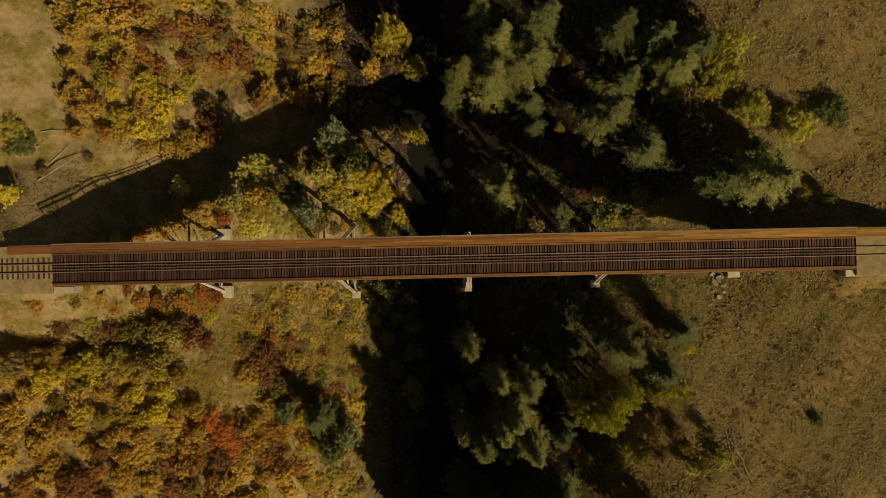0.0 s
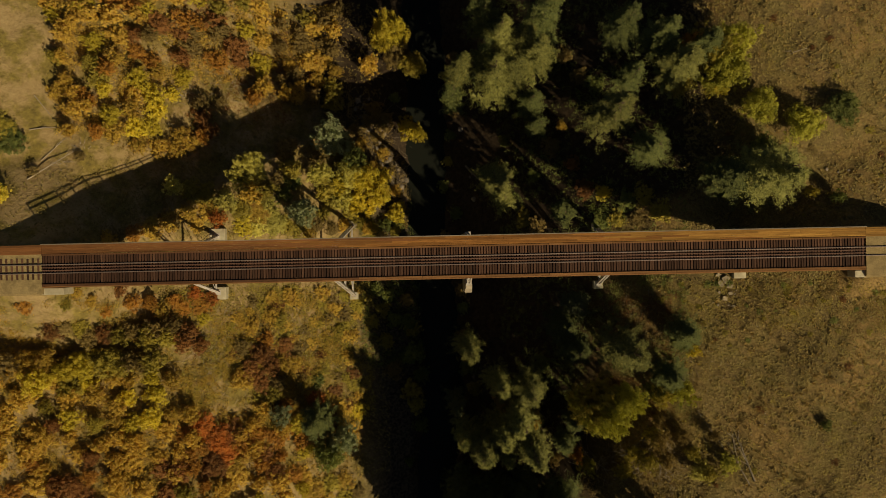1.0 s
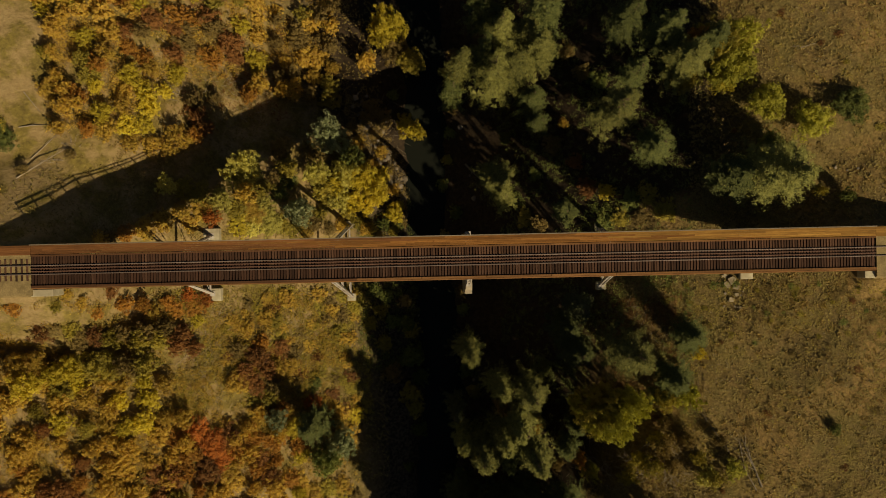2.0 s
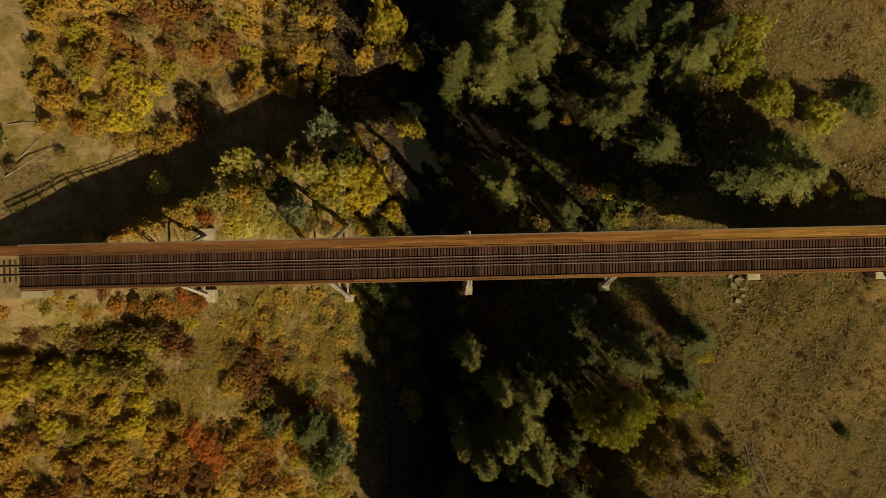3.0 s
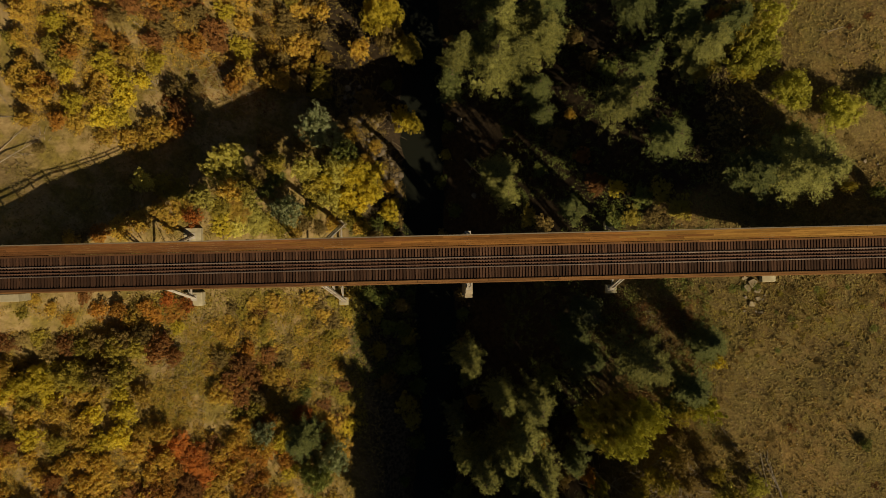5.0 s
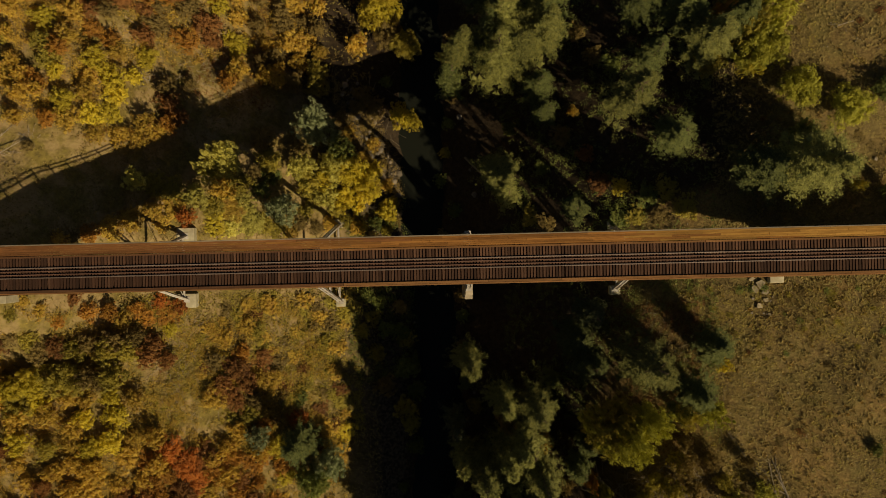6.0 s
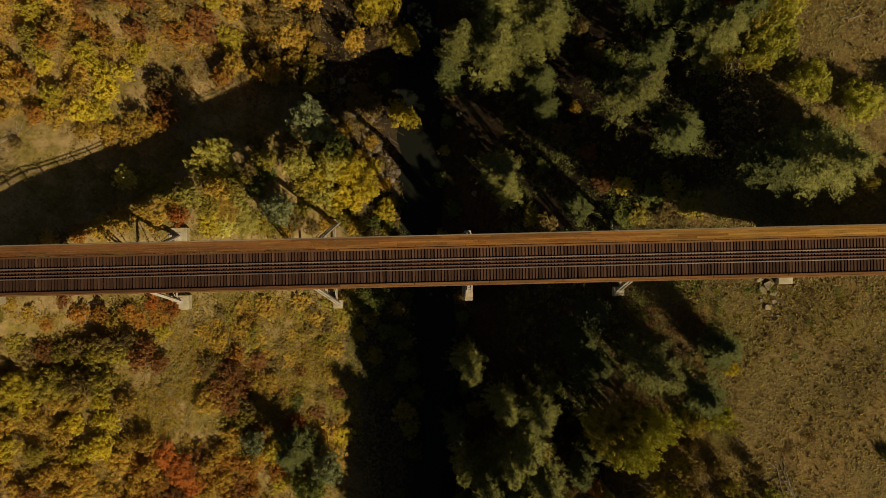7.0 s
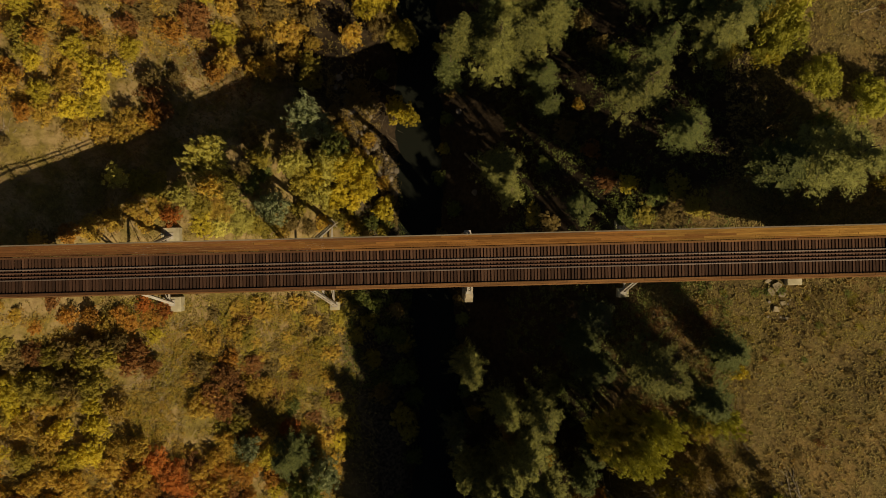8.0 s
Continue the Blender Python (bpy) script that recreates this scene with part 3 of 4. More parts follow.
spruce(7.2, 22.0, 30.0, 3.7, "olive")
spruce(9.3, 23.1, 30.0, 2.8, "olive")
spruce(12.6, 24.8, 31.0, 2.9, "olive")
spruce(2.3, 23.9, 26.0, 2.3, "olive")
spruce(11.8, 19.9, 22.0, 2.3, "green")
spruce(12.6, 17.1, 18.0, 1.9, "green")
spruce(7.7, 27.0, 30.0, 3.0, "olive")
spruce(1.8, 21.1, 20.0, 2.0, "green")
spruce(5.5, 25.0, 28.0, 2.4, "green")
spruce(10.5, 27.3, 29.0, 2.6, "olive")
spruce(20.5, 17.0, 31.0, 3.4, "olive")
# unseen tree, added to shade the grove floor north-west of it
spruce(23.4, 21.6, 27.0, 2.3, "green")
spruce(25.7, 13.2, 26.5, 2.8, "green")
spruce(36.5, 9.5, 40.0, 5.0, "olive")
spruce(33.8, 8.9, 31.0, 3.4, "green")
spruce(39.2, 10.3, 31.0, 3.0, "olive")
spruce(28.3, 22.0, 33.0, 3.4, "olive")
spruce(30.8, 24.3, 34.0, 3.0, "green")
spruce(22.0, 27.0, 33.0, 2.9, "green")
spruce(26.2, 25.5, 34.0, 2.8, "green")
spruce(7.2, 10.7, 18.0, 3.0, "olive")
spruce(8.2, 7.8, 13.0, 2.2, "olive")
spruce(15.9, 5.7, 15.0, 2.2, "green")
spruce(3.0, -11.7, 27.0, 2.4, "olive")
spruce(20.9, -11.0, 34.5, 4.0, "olive")
spruce(10.9, -16.3, 27.0, 2.9, "olive")
spruce(6.8, -16.4, 24.0, 2.5, "olive")
spruce(9.5, -20.0, 28.0, 3.2, "olive")
spruce(10.5, -23.2, 29.0, 3.4, "olive")
spruce(4.8, -24.2, 28.0, 3.4, "olive")
spruce(7.4, -22.2, 27.0, 2.8, "olive")
spruce(2.7, -23.1, 24.0, 2.1, "olive")
spruce(1.4, -19.0, 20.0, 1.8, "blue")
spruce(15.2, -23.6, 23.0, 2.0, "green")
spruce(16.3, -20.8, 20.0, 1.8, "green")
spruce(7.5, -24.7, 24.0, 2.2, "green")
spruce(-16.6, -21.0, 19.0, 2.8, "green")
spruce(28.8, -9.5, 29.0, 2.5, "green")
spruce(16.5, -6.4, 24.0, 2.5, "blue")
spruce(16.2, -11.5, 26.5, 2.8, "green")
spruce(14.9, -8.8, 24.5, 2.8, "green")
spruce(9.6, -30.3, 25.0, 3.0, "green")
spruce(15.0, -30.4, 24.0, 3.0, "green")
spruce(6.1, 31.0, 30.0, 3.0, "green")
spruce(12.7, 29.2, 34.0, 3.2, "green")
spruce(27.5, -35.2, 33.0, 3.0, "green")
spruce(23.8, -34.6, 31.0, 2.8, "green")
broadleaf(-6.8, 30.6, 18.0, 2.9, "yellow")
broadleaf(-5.8, 28.4, 10.0, 2.2, "tan")
broadleaf(-3.6, 27.0, 9.0, 2.0, "olive")
broadleaf(-9.6, 26.9, 8.0, 1.7, "gold")
broadleaf(-4.6, 18.3, 6.0, 1.9, "yellow")
broadleaf(-3.0, 17.6, 5.0, 1.3, "yellow")
broadleaf(-7.9, 19.5, 5.0, 1.9, "tan")
broadleaf(-9.2, 21.0, 4.5, 1.5, "tan")
broadleaf(-10.6, 11.0, 9.0, 2.4, "yellow")
broadleaf(-8.8, 9.2, 8.5, 2.0, "yellow")
broadleaf(-12.7, 11.8, 9.0, 2.2, "straw")
broadleaf(-13.8, 8.2, 9.0, 1.8, "straw")
broadleaf(-16.5, 11.8, 10.0, 2.0, "straw")
broadleaf(-12.0, 14.0, 10.0, 1.9, "green")
broadleaf(-6.6, 6.4, 4.5, 1.6, "yellow")
broadleaf(-16.8, 13.9, 10.0, 1.6, "tan")
broadleaf(-15.5, 9.6, 9.5, 1.9, "olive")
broadleaf(-9.6, 12.9, 7.0, 1.3, "gold")
broadleaf(-23.9, 12.0, 25.0, 2.1, "straw")
broadleaf(-25.5, 10.6, 23.0, 1.5, "straw")
broadleaf(-33.5, 9.9, 20.5, 1.4, "straw")
broadleaf(-30.2, 6.7, 15.5, 1.6, "gold")
broadleaf(-28.8, 5.8, 16.6, 1.3, "red")
broadleaf(-24.4, 6.8, 12.0, 2.2, "gold")
broadleaf(-21.2, 9.2, 10.0, 1.5, "green")
broadleaf(-20.0, 10.8, 9.4, 1.5, "green")
broadleaf(-21.9, 11.0, 10.6, 1.3, "tan")
broadleaf(-22.3, 5.1, 10.0, 2.0, "straw")
broadleaf(-26.0, 4.8, 12.8, 1.8, "yellow")
broadleaf(-32.1, 9.6, 16.5, 1.7, "olive")
broadleaf(-30.3, 8.9, 16.0, 1.8, "olive")
broadleaf(-34.1, 5.6, 19.2, 1.8, "gold")
broadleaf(-36.1, 4.6, 19.6, 1.6, "gold")
broadleaf(-38.0, 4.0, 20.4, 1.4, "orange")
broadleaf(-23.2, 9.5, 14.0, 1.9, "olive")
broadleaf(-20.8, 15.3, 11.0, 1.8, "tan")
broadleaf(-20.2, 12.5, 11.0, 1.9, "olive")
broadleaf(33.2, 21.6, 31.0, 3.2, "lime")
broadleaf(34.3, 24.5, 31.0, 2.8, "lime")
broadleaf(31.2, 24.0, 32.0, 2.9, "olive")
broadleaf(33.0, 20.1, 27.0, 1.7, "yellow")
broadleaf(37.7, 17.4, 28.0, 2.4, "lime")
broadleaf(42.7, 15.1, 28.2, 2.5, "lime")
broadleaf(38.5, 12.8, 27.0, 1.5, "green")
broadleaf(29.0, 25.0, 31.0, 0.9, "orange")
broadleaf(28.9, 21.2, 26.0, 2.2, "olive")
broadleaf(40.5, 11.4, 25.0, 1.6, "olive")
broadleaf(20.6, 8.1, 16.8, 1.2, "yellow")
broadleaf(18.6, 8.6, 15.0, 1.5, "rust")
broadleaf(15.8, 17.1, 14.0, 0.8, "gold")
broadleaf(14.6, 14.4, 12.0, 1.5, "tan")
broadleaf(17.1, 12.0, 14.0, 1.2, "rust")
broadleaf(23.6, 6.9, 17.0, 1.6, "green")
broadleaf(25.4, 7.5, 18.0, 1.7, "olive")
broadleaf(20.4, 4.4, 15.5, 1.5, "green")
broadleaf(11.2, 5.1, 9.0, 1.5, "olive")
broadleaf(12.7, 4.0, 11.0, 1.5, "tan")
broadleaf(22.4, 4.6, 16.0, 1.5, "olive")
broadleaf(27.1, 5.4, 19.0, 1.7, "olive")
broadleaf(24.7, 4.5, 17.5, 1.4, "tan")
broadleaf(8.8, 15.8, 10.0, 1.0, "green")
broadleaf(20.1, 21.9, 16.0, 1.5, "green")
broadleaf(16.4, 26.2, 14.0, 1.4, "tan")
broadleaf(18.2, 23.2, 15.0, 1.3, "tan")
broadleaf(12.4, 10.8, 9.0, 1.1, "green")
broadleaf(19.1, -18.7, 34.0, 2.9, "lime")
broadleaf(17.5, -18.7, 31.0, 2.5, "olive")
broadleaf(21.1, -17.0, 32.0, 2.3, "lime")
broadleaf(16.7, -17.6, 28.0, 1.8, "lime")
broadleaf(18.8, -16.7, 29.0, 2.0, "olive")
# added behind the yellow-green tree to broaden the shadow it casts
spruce(26.9, -14.4, 30.5, 2.6, "green")
broadleaf(28.0, -16.2, 29.5, 1.9, "lime")
broadleaf(26.0, -16.9, 26.0, 1.6, "olive")
broadleaf(33.8, -25.3, 23.6, 1.5, "lime")
broadleaf(30.7, -26.4, 23.4, 1.5, "straw")
broadleaf(25.4, -16.5, 24.0, 1.5, "green")
broadleaf(25.9, -22.5, 24.0, 1.6, "tan")
broadleaf(24.8, -25.2, 23.0, 1.6, "olive")
broadleaf(28.8, -10.6, 23.5, 1.4, "green")
broadleaf(30.3, -11.7, 23.0, 1.0, "yellow")
broadleaf(12.7, -14.0, 14.0, 1.3, "green")
broadleaf(7.5, -19.0, 18.0, 1.3, "tan")
broadleaf(11.0, -21.2, 19.0, 1.3, "gold")
broadleaf(16.1, -24.9, 22.0, 1.1, "orange")
broadleaf(17.3, -26.2, 22.0, 1.3, "lime")
broadleaf(14.0, -26.1, 18.0, 1.3, "tan")
broadleaf(12.1, -16.3, 12.0, 1.3, "green")
broadleaf(-12.1, -6.1, 4.5, 1.4, "olive")
# bank shrubs added to stand in for shade on the pale gravel
broadleaf(-9.6, 4.3, 4.6, 1.2, "olive")
broadleaf(-8.0, 4.8, 3.6, 1.2, "green")
broadleaf(-6.7, 4.0, 3.0, 1.1, "olive")
broadleaf(-8.6, 3.3, 4.0, 1.0, "tan")
broadleaf(-6.0, 5.0, 2.6, 1.0, "green")
broadleaf(-9.5, -4.0, 3.4, 1.2, "green")
broadleaf(-7.7, -5.1, 2.8, 1.2, "green")
broadleaf(-8.6, -7.0, 3.0, 1.3, "olive")
broadleaf(-7.0, -8.5, 2.8, 1.3, "green")
broadleaf(-10.0, -8.8, 3.6, 1.2, "olive")
broadleaf(-12.6, -4.6, 5.0, 1.0, "gold")
broadleaf(-12.3, -21.0, 4.0, 1.6, "yellow")
broadleaf(-13.2, -23.5, 4.5, 1.7, "gold")
broadleaf(-14.5, -20.3, 5.5, 1.6, "gold")
broadleaf(-17.6, -18.7, 9.5, 1.4, "red")
broadleaf(-29.4, -22.7, 15.5, 2.1, "red")
broadleaf(-27.6, -21.8, 14.5, 1.9, "rust")
broadleaf(-31.1, -20.8, 16.0, 1.9, "red")
broadleaf(-26.6, -23.8, 13.8, 1.8, "orange")
broadleaf(-24.2, -25.0, 13.0, 1.7, "rust")
broadleaf(-24.8, -22.3, 13.0, 1.6, "orange")
broadleaf(-23.0, -27.3, 12.5, 1.6, "rust")
broadleaf(-32.9, -24.7, 16.5, 1.6, "orange")
broadleaf(-30.2, -25.9, 15.3, 2.0, "rust")
broadleaf(-28.5, -24.7, 14.6, 1.8, "red")
broadleaf(-27.5, -26.1, 14.0, 1.7, "gold")
broadleaf(-31.7, -23.5, 16.0, 1.5, "orange")
broadleaf(-34.2, -26.3, 17.0, 1.7, "rust")
broadleaf(-29.8, -4.3, 15.2, 1.3, "red")
broadleaf(-31.1, -5.3, 15.5, 1.5, "orange")
broadleaf(-33.2, -5.5, 16.4, 1.3, "orange")
broadleaf(-35.6, -5.8, 17.4, 1.4, "gold")
broadleaf(-34.2, -4.5, 16.8, 1.1, "orange")
broadleaf(-31.7, -3.8, 15.5, 1.1, "red")
broadleaf(-30.8, -7.0, 15.5, 1.2, "yellow")
broadleaf(-36.9, -4.7, 18.5, 1.3, "orange")
broadleaf(-39.9, -2.9, 20.0, 1.2, "rust")
broadleaf(-38.8, -4.6, 19.5, 1.3, "orange")
broadleaf(-42.4, -4.1, 20.5, 1.0, "gold")
broadleaf(-34.3, -7.7, 19.0, 1.3, "tan")
broadleaf(-32.2, -8.5, 17.8, 1.4, "rust")
broadleaf(-36.3, -8.0, 20.0, 1.5, "tan")
broadleaf(-34.9, -9.1, 19.4, 1.6, "olive")
broadleaf(-37.0, -8.9, 20.5, 1.6, "olive")
broadleaf(-33.1, -9.9, 18.2, 1.5, "rust")
broadleaf(-45.7, -6.9, 23.5, 1.4, "tan")
broadleaf(-44.0, -7.2, 23.0, 1.3, "olive")
broadleaf(-47.1, -7.6, 24.0, 1.5, "rust")
broadleaf(-43.5, -8.5, 22.8, 1.5, "tan")
broadleaf(-41.9, -8.2, 22.0, 1.4, "rust")
broadleaf(-40.2, -8.7, 21.5, 1.4, "olive")
broadleaf(-38.8, -8.0, 20.8, 1.3, "tan")
broadleaf(-31.1, -10.4, 17.0, 1.3, "rust")
broadleaf(-48.7, -4.3, 23.0, 1.2, "orange")
broadleaf(-43.6, -2.9, 20.6, 1.0, "gold")
broadleaf(-41.3, -5.4, 20.2, 1.0, "orange")
broadleaf(-44.5, -4.3, 21.0, 0.9, "olive")
broadleaf(-23.0, -7.2, 11.5, 1.5, "gold")
broadleaf(-22.1, -7.9, 11.0, 1.4, "olive")
broadleaf(-21.5, -11.2, 10.5, 1.6, "rust")
broadleaf(-24.1, -12.0, 13.8, 1.8, "rust")
broadleaf(-22.9, -13.6, 12.6, 1.5, "rust")
broadleaf(-23.4, -10.2, 12.6, 1.3, "orange")
broadleaf(-24.3, -15.6, 13.2, 1.6, "rust")
broadleaf(-22.2, -16.0, 11.8, 1.4, "tan")
broadleaf(-25.4, -13.9, 14.4, 1.7, "rust")
broadleaf(-26.4, -11.0, 14.0, 1.4, "tan")
broadleaf(-20.3, -13.7, 10.0, 1.6, "gold")
broadleaf(-25.2, -8.4, 13.0, 1.3, "gold")
broadleaf(-17.4, -16.2, 8.0, 1.2, "green")
broadleaf(-30.8, 19.2, 15.0, 1.5, "rust")
broadleaf(-29.9, 17.5, 14.5, 1.4, "rust")
broadleaf(-30.8, 20.7, 16.0, 1.3, "tan")
broadleaf(-32.0, 15.6, 16.5, 1.4, "gold")
broadleaf(-30.9, 16.5, 15.5, 1.3, "orange")
broadleaf(-33.7, 14.9, 17.5, 1.4, "gold")
broadleaf(-35.5, 15.0, 18.2, 1.4, "gold")
broadleaf(-37.6, 15.1, 19.0, 1.5, "gold")
broadleaf(-33.0, 16.5, 17.5, 1.4, "gold")
broadleaf(-28.6, 21.4, 13.5, 1.0, "tan")
broadleaf(-23.5, 23.8, 11.0, 1.5, "gold")
broadleaf(-24.7, 21.9, 12.0, 1.3, "orange")
broadleaf(-27.8, 8.2, 15.0, 1.8, "straw")
broadleaf(-24.8, 9.2, 14.5, 1.7, "gold")
broadleaf(-22.9, 7.5, 12.5, 1.7, "straw")
broadleaf(-16.2, 6.5, 7.4, 1.2, "olive")
broadleaf(-13.5, 4.8, 6.0, 1.1, "gold")
broadleaf(-12.6, 6.6, 6.4, 1.2, "olive")
broadleaf(-15.0, 4.4, 6.4, 1.0, "tan")
broadleaf(-11.6, 5.2, 5.6, 1.2, "olive")
broadleaf(-10.3, 4.3, 5.0, 1.1, "gold")
broadleaf(-15.0, 8.1, 8.0, 1.4, "olive")
broadleaf(-26.1, 6.9, 13.5, 1.7, "olive")
broadleaf(-20.8, 4.8, 8.5, 1.5, "olive")
broadleaf(-24.3, 4.5, 11.0, 1.6, "straw")
broadleaf(-32.1, 6.7, 17.0, 1.5, "gold")
broadleaf(-31.2, 5.2, 15.5, 1.4, "gold")
broadleaf(-40.6, 3.4, 21.2, 1.2, "gold")
broadleaf(-39.5, 3.4, 20.8, 1.2, "tan")
broadleaf(-11.9, 7.9, 7.0, 1.8, "yellow")
broadleaf(-8.2, 11.5, 6.0, 1.5, "yellow")
broadleaf(-10.1, 7.5, 6.5, 1.6, "yellow")
broadleaf(-14.2, 10.4, 8.5, 1.8, "yellow")
broadleaf(44.9, -20.4, 25.6, 0.8, "green")
broadleaf(39.3, 9.2, 25.5, 1.0, "olive")
broadleaf(44.0, 7.2, 26.0, 0.8, "olive")
broadleaf(46.9, 6.5, 26.4, 0.9, "green")
broadleaf(-14.0, 16.4, 18.5, 2.6, "sage")
broadleaf(-18.3, 6.6, 14.5, 2.1, "sage")
broadleaf(-13.6, -23.7, 14.5, 2.2, "sage")
broadleaf(-15.6, -25.7, 15.5, 2.4, "green")
broadleaf(-21.7, -20.0, 14.5, 1.7, "sage")
broadleaf(-10.0, 19.4, 4.4, 1.2, "tan")
broadleaf(-9.0, 17.2, 3.4, 1.2, "tan")
broadleaf(-8.1, 15.0, 3.0, 1.1, "gold")
broadleaf(-7.2, 12.2, 2.6, 1.1, "tan")
broadleaf(-6.5, 9.7, 2.4, 1.0, "gold")
broadleaf(-5.8, 7.5, 2.2, 1.0, "yellow")
broadleaf(-5.6, 5.2, 2.2, 1.0, "tan")
broadleaf(-11.0, 16.4, 4.6, 1.2, "gold")
broadleaf(-11.9, 18.1, 5.0, 1.2, "tan")
broadleaf(-9.1, 12.8, 4.0, 1.2, "gold")
broadleaf(25.1, -22.2, 22.0, 1.3, "olive")
broadleaf(27.0, -25.2, 23.0, 1.3, "tan")
broadleaf(23.2, -24.9, 21.5, 1.4, "olive")
broadleaf(28.7, -22.1, 23.0, 1.1, "tan")
broadleaf(29.9, -24.1, 23.5, 1.2, "olive")
broadleaf(22.0, -26.9, 21.0, 1.4, "olive")
broadleaf(32.3, -22.1, 23.6, 0.9, "tan")
broadleaf(26.1, -20.3, 22.0, 1.0, "tan")
broadleaf(31.5, -26.4, 24.0, 1.3, "olive")
broadleaf(-16.8, 5.0, 7.5, 1.2, "tan")
broadleaf(-19.5, 4.2, 9.0, 1.3, "olive")
broadleaf(-18.1, 3.9, 7.5, 1.1, "gold")
broadleaf(-52.1, 15.7, 23.0, 2.2, "green")
broadleaf(-53.0, 17.1, 23.0, 2.0, "olive")
broadleaf(-18.0, -30.8, 6.0, 1.6, "gold")
broadleaf(-19.5, -29.2, 8.0, 1.7, "gold")
broadleaf(-15.9, -30.7, 5.0, 1.6, "olive")
broadleaf(-14.2, -30.3, 4.0, 1.6, "gold")
broadleaf(-14.2, -32.9, 4.0, 1.8, "olive")
broadleaf(-17.0, -33.0, 6.0, 1.8, "gold")
broadleaf(-12.8, -31.9, 3.5, 1.5, "tan")
broadleaf(-18.8, -31.7, 8.0, 1.7, "gold")
broadleaf(-52.6, 8.9, 25.2, 1.7, "yellow")
broadleaf(-49.2, -13.5, 26.0, 2.0, "yellow")
broadleaf(-49.5, 11.7, 19.8, 0.9, "tan")
broadleaf(-44.3, 13.6, 19.6, 0.8, "tan")
juniper(47.1, 16.7, 27.6, 2.3, "green")

# tall spruces upstream, whose shade falls over the creek
for i in range(7):
    for k in range(4):
        spruce(2.2 + 3.6 * k + plant_rng.uniform(-0.9, 0.9) + 0.25 * i, -31.5 - 3.0 * i + plant_rng.uniform(-0.9, 0.9), (21.5, 25.0, 27.5, 27.5)[k] + 0.6 * i + 1.8 * k + plant_rng.uniform(-1.5, 2.5), plant_rng.uniform(3.1, 3.9), "green", "far" if i > 0 else "")


# shrub thickets on the west slope, in drifts of one colour
thicket_spots = {}


def join_plants(name, label, tone, spots):
    """Plants too many to tell apart, in one mesh: mesh, x, y, spread, height and turn of each."""
    vs, fs, base = [], [], 0
    for me, x, y, k, hh, a in spots:
        co = np.empty(len(me.vertices) * 3)
        me.vertices.foreach_get("co", co)
        co = co.reshape(-1, 3)
        co = np.stack([x + k * (co[:, 0] * math.cos(a) - co[:, 1] * math.sin(a)), y + k * (co[:, 0] * math.sin(a) + co[:, 1] * math.cos(a)), co[:, 2] * hh], 1)
        co[:, 2] += ground_z(co[:, 0], co[:, 1]) - 0.1 * hh
        fs.append(np.arange(len(co)).reshape(-1, 3) + base)
        base += len(co)
        vs.append(co)
    tagged(piece(name, mesh_from(name, np.concatenate(vs).tolist(), np.concatenate(fs).tolist(), LEAF[tone])), label, "undergrowth", kind="stuff")


def near_spot(x, y, spots):
    return any(((x - a) / p) ** 2 + ((y - b) / q) ** 2 < 1 for a, b, p, q in spots)


BARE_NORTH = [(-51.5, 24, 4.6, 14), (-47, 14.2, 7.5, 2.4), (-28.3, 22.6, 4.0, 2.9), (-33, 17.5, 2.0, 1.6)]
BARE_SOUTH = [(-47, -6.5, 5, 2.6), (-27.5, -17.5, 3.4, 2.4), (-20, -6, 3.5, 3), (-28, -8.5, 2.2, 3.0), (-16.5, -13.0, 3.5, 6), (-24.5, -12.5, 2.0, 2.5), (-18, -17, 3.5, 3.0), (-29.3, -24.2, 3.6, 3.4), (-30.5, -14.5, 3.4, 4.6)]


def thicket(x0, x1, y0, y1, step, bare, tone_of, seed):
    rng = random.Random(seed)
    y = y0
    while y <= y1:
        x = x0
        while x <= x1:
            px, py = x + rng.uniform(-0.9, 0.9), y + rng.uniform(-0.9, 0.9)
            if not near_spot(px, py, bare):
                high, wide, tone = rng.uniform(1.8, 4.4), rng.uniform(1.0, 1.8), tone_of(px, py, rng)
                if px < -47 or py < -19.5 or py > 26.5:
                    thicket_spots.setdefault(tone, []).append((rng.choice(HERBS if px < -54 or abs(py) > 31 else SHRUBS)[0], px, py, wide, high, rng.uniform(0, 6.28)))
                else:
                    broadleaf(px, py, float(ground_z(px, py)) + high, wide, tone)
            x += step
        y += step


def north_tone(x, y, rng):
    if x > -22:
        return rng.choice(["gold", "tan", "gold", "gold", "olive"])
    if near_spot(x, y, [(-31.5, 29, 6.5, 5.0)]):
        return rng.choice(["rust", "rust", "tan", "rust", "orange", "tan"])
    return rng.choice(["gold", "yellow", "gold", "gold", "yellow", "olive", "gold", "orange", "gold", "gold"])


def south_tone(x, y, rng):
    if near_spot(x, y, [(-40, -16, 8, 4)]):
        return rng.choice(["yellow", "olive", "gold", "gold", "yellow"])
    if x > -27 and y < -20:
        return rng.choice(["gold", "gold", "orange", "orange", "yellow"])
    return rng.choice(["gold", "gold", "orange", "gold", "rust", "gold", "olive", "gold", "orange"])


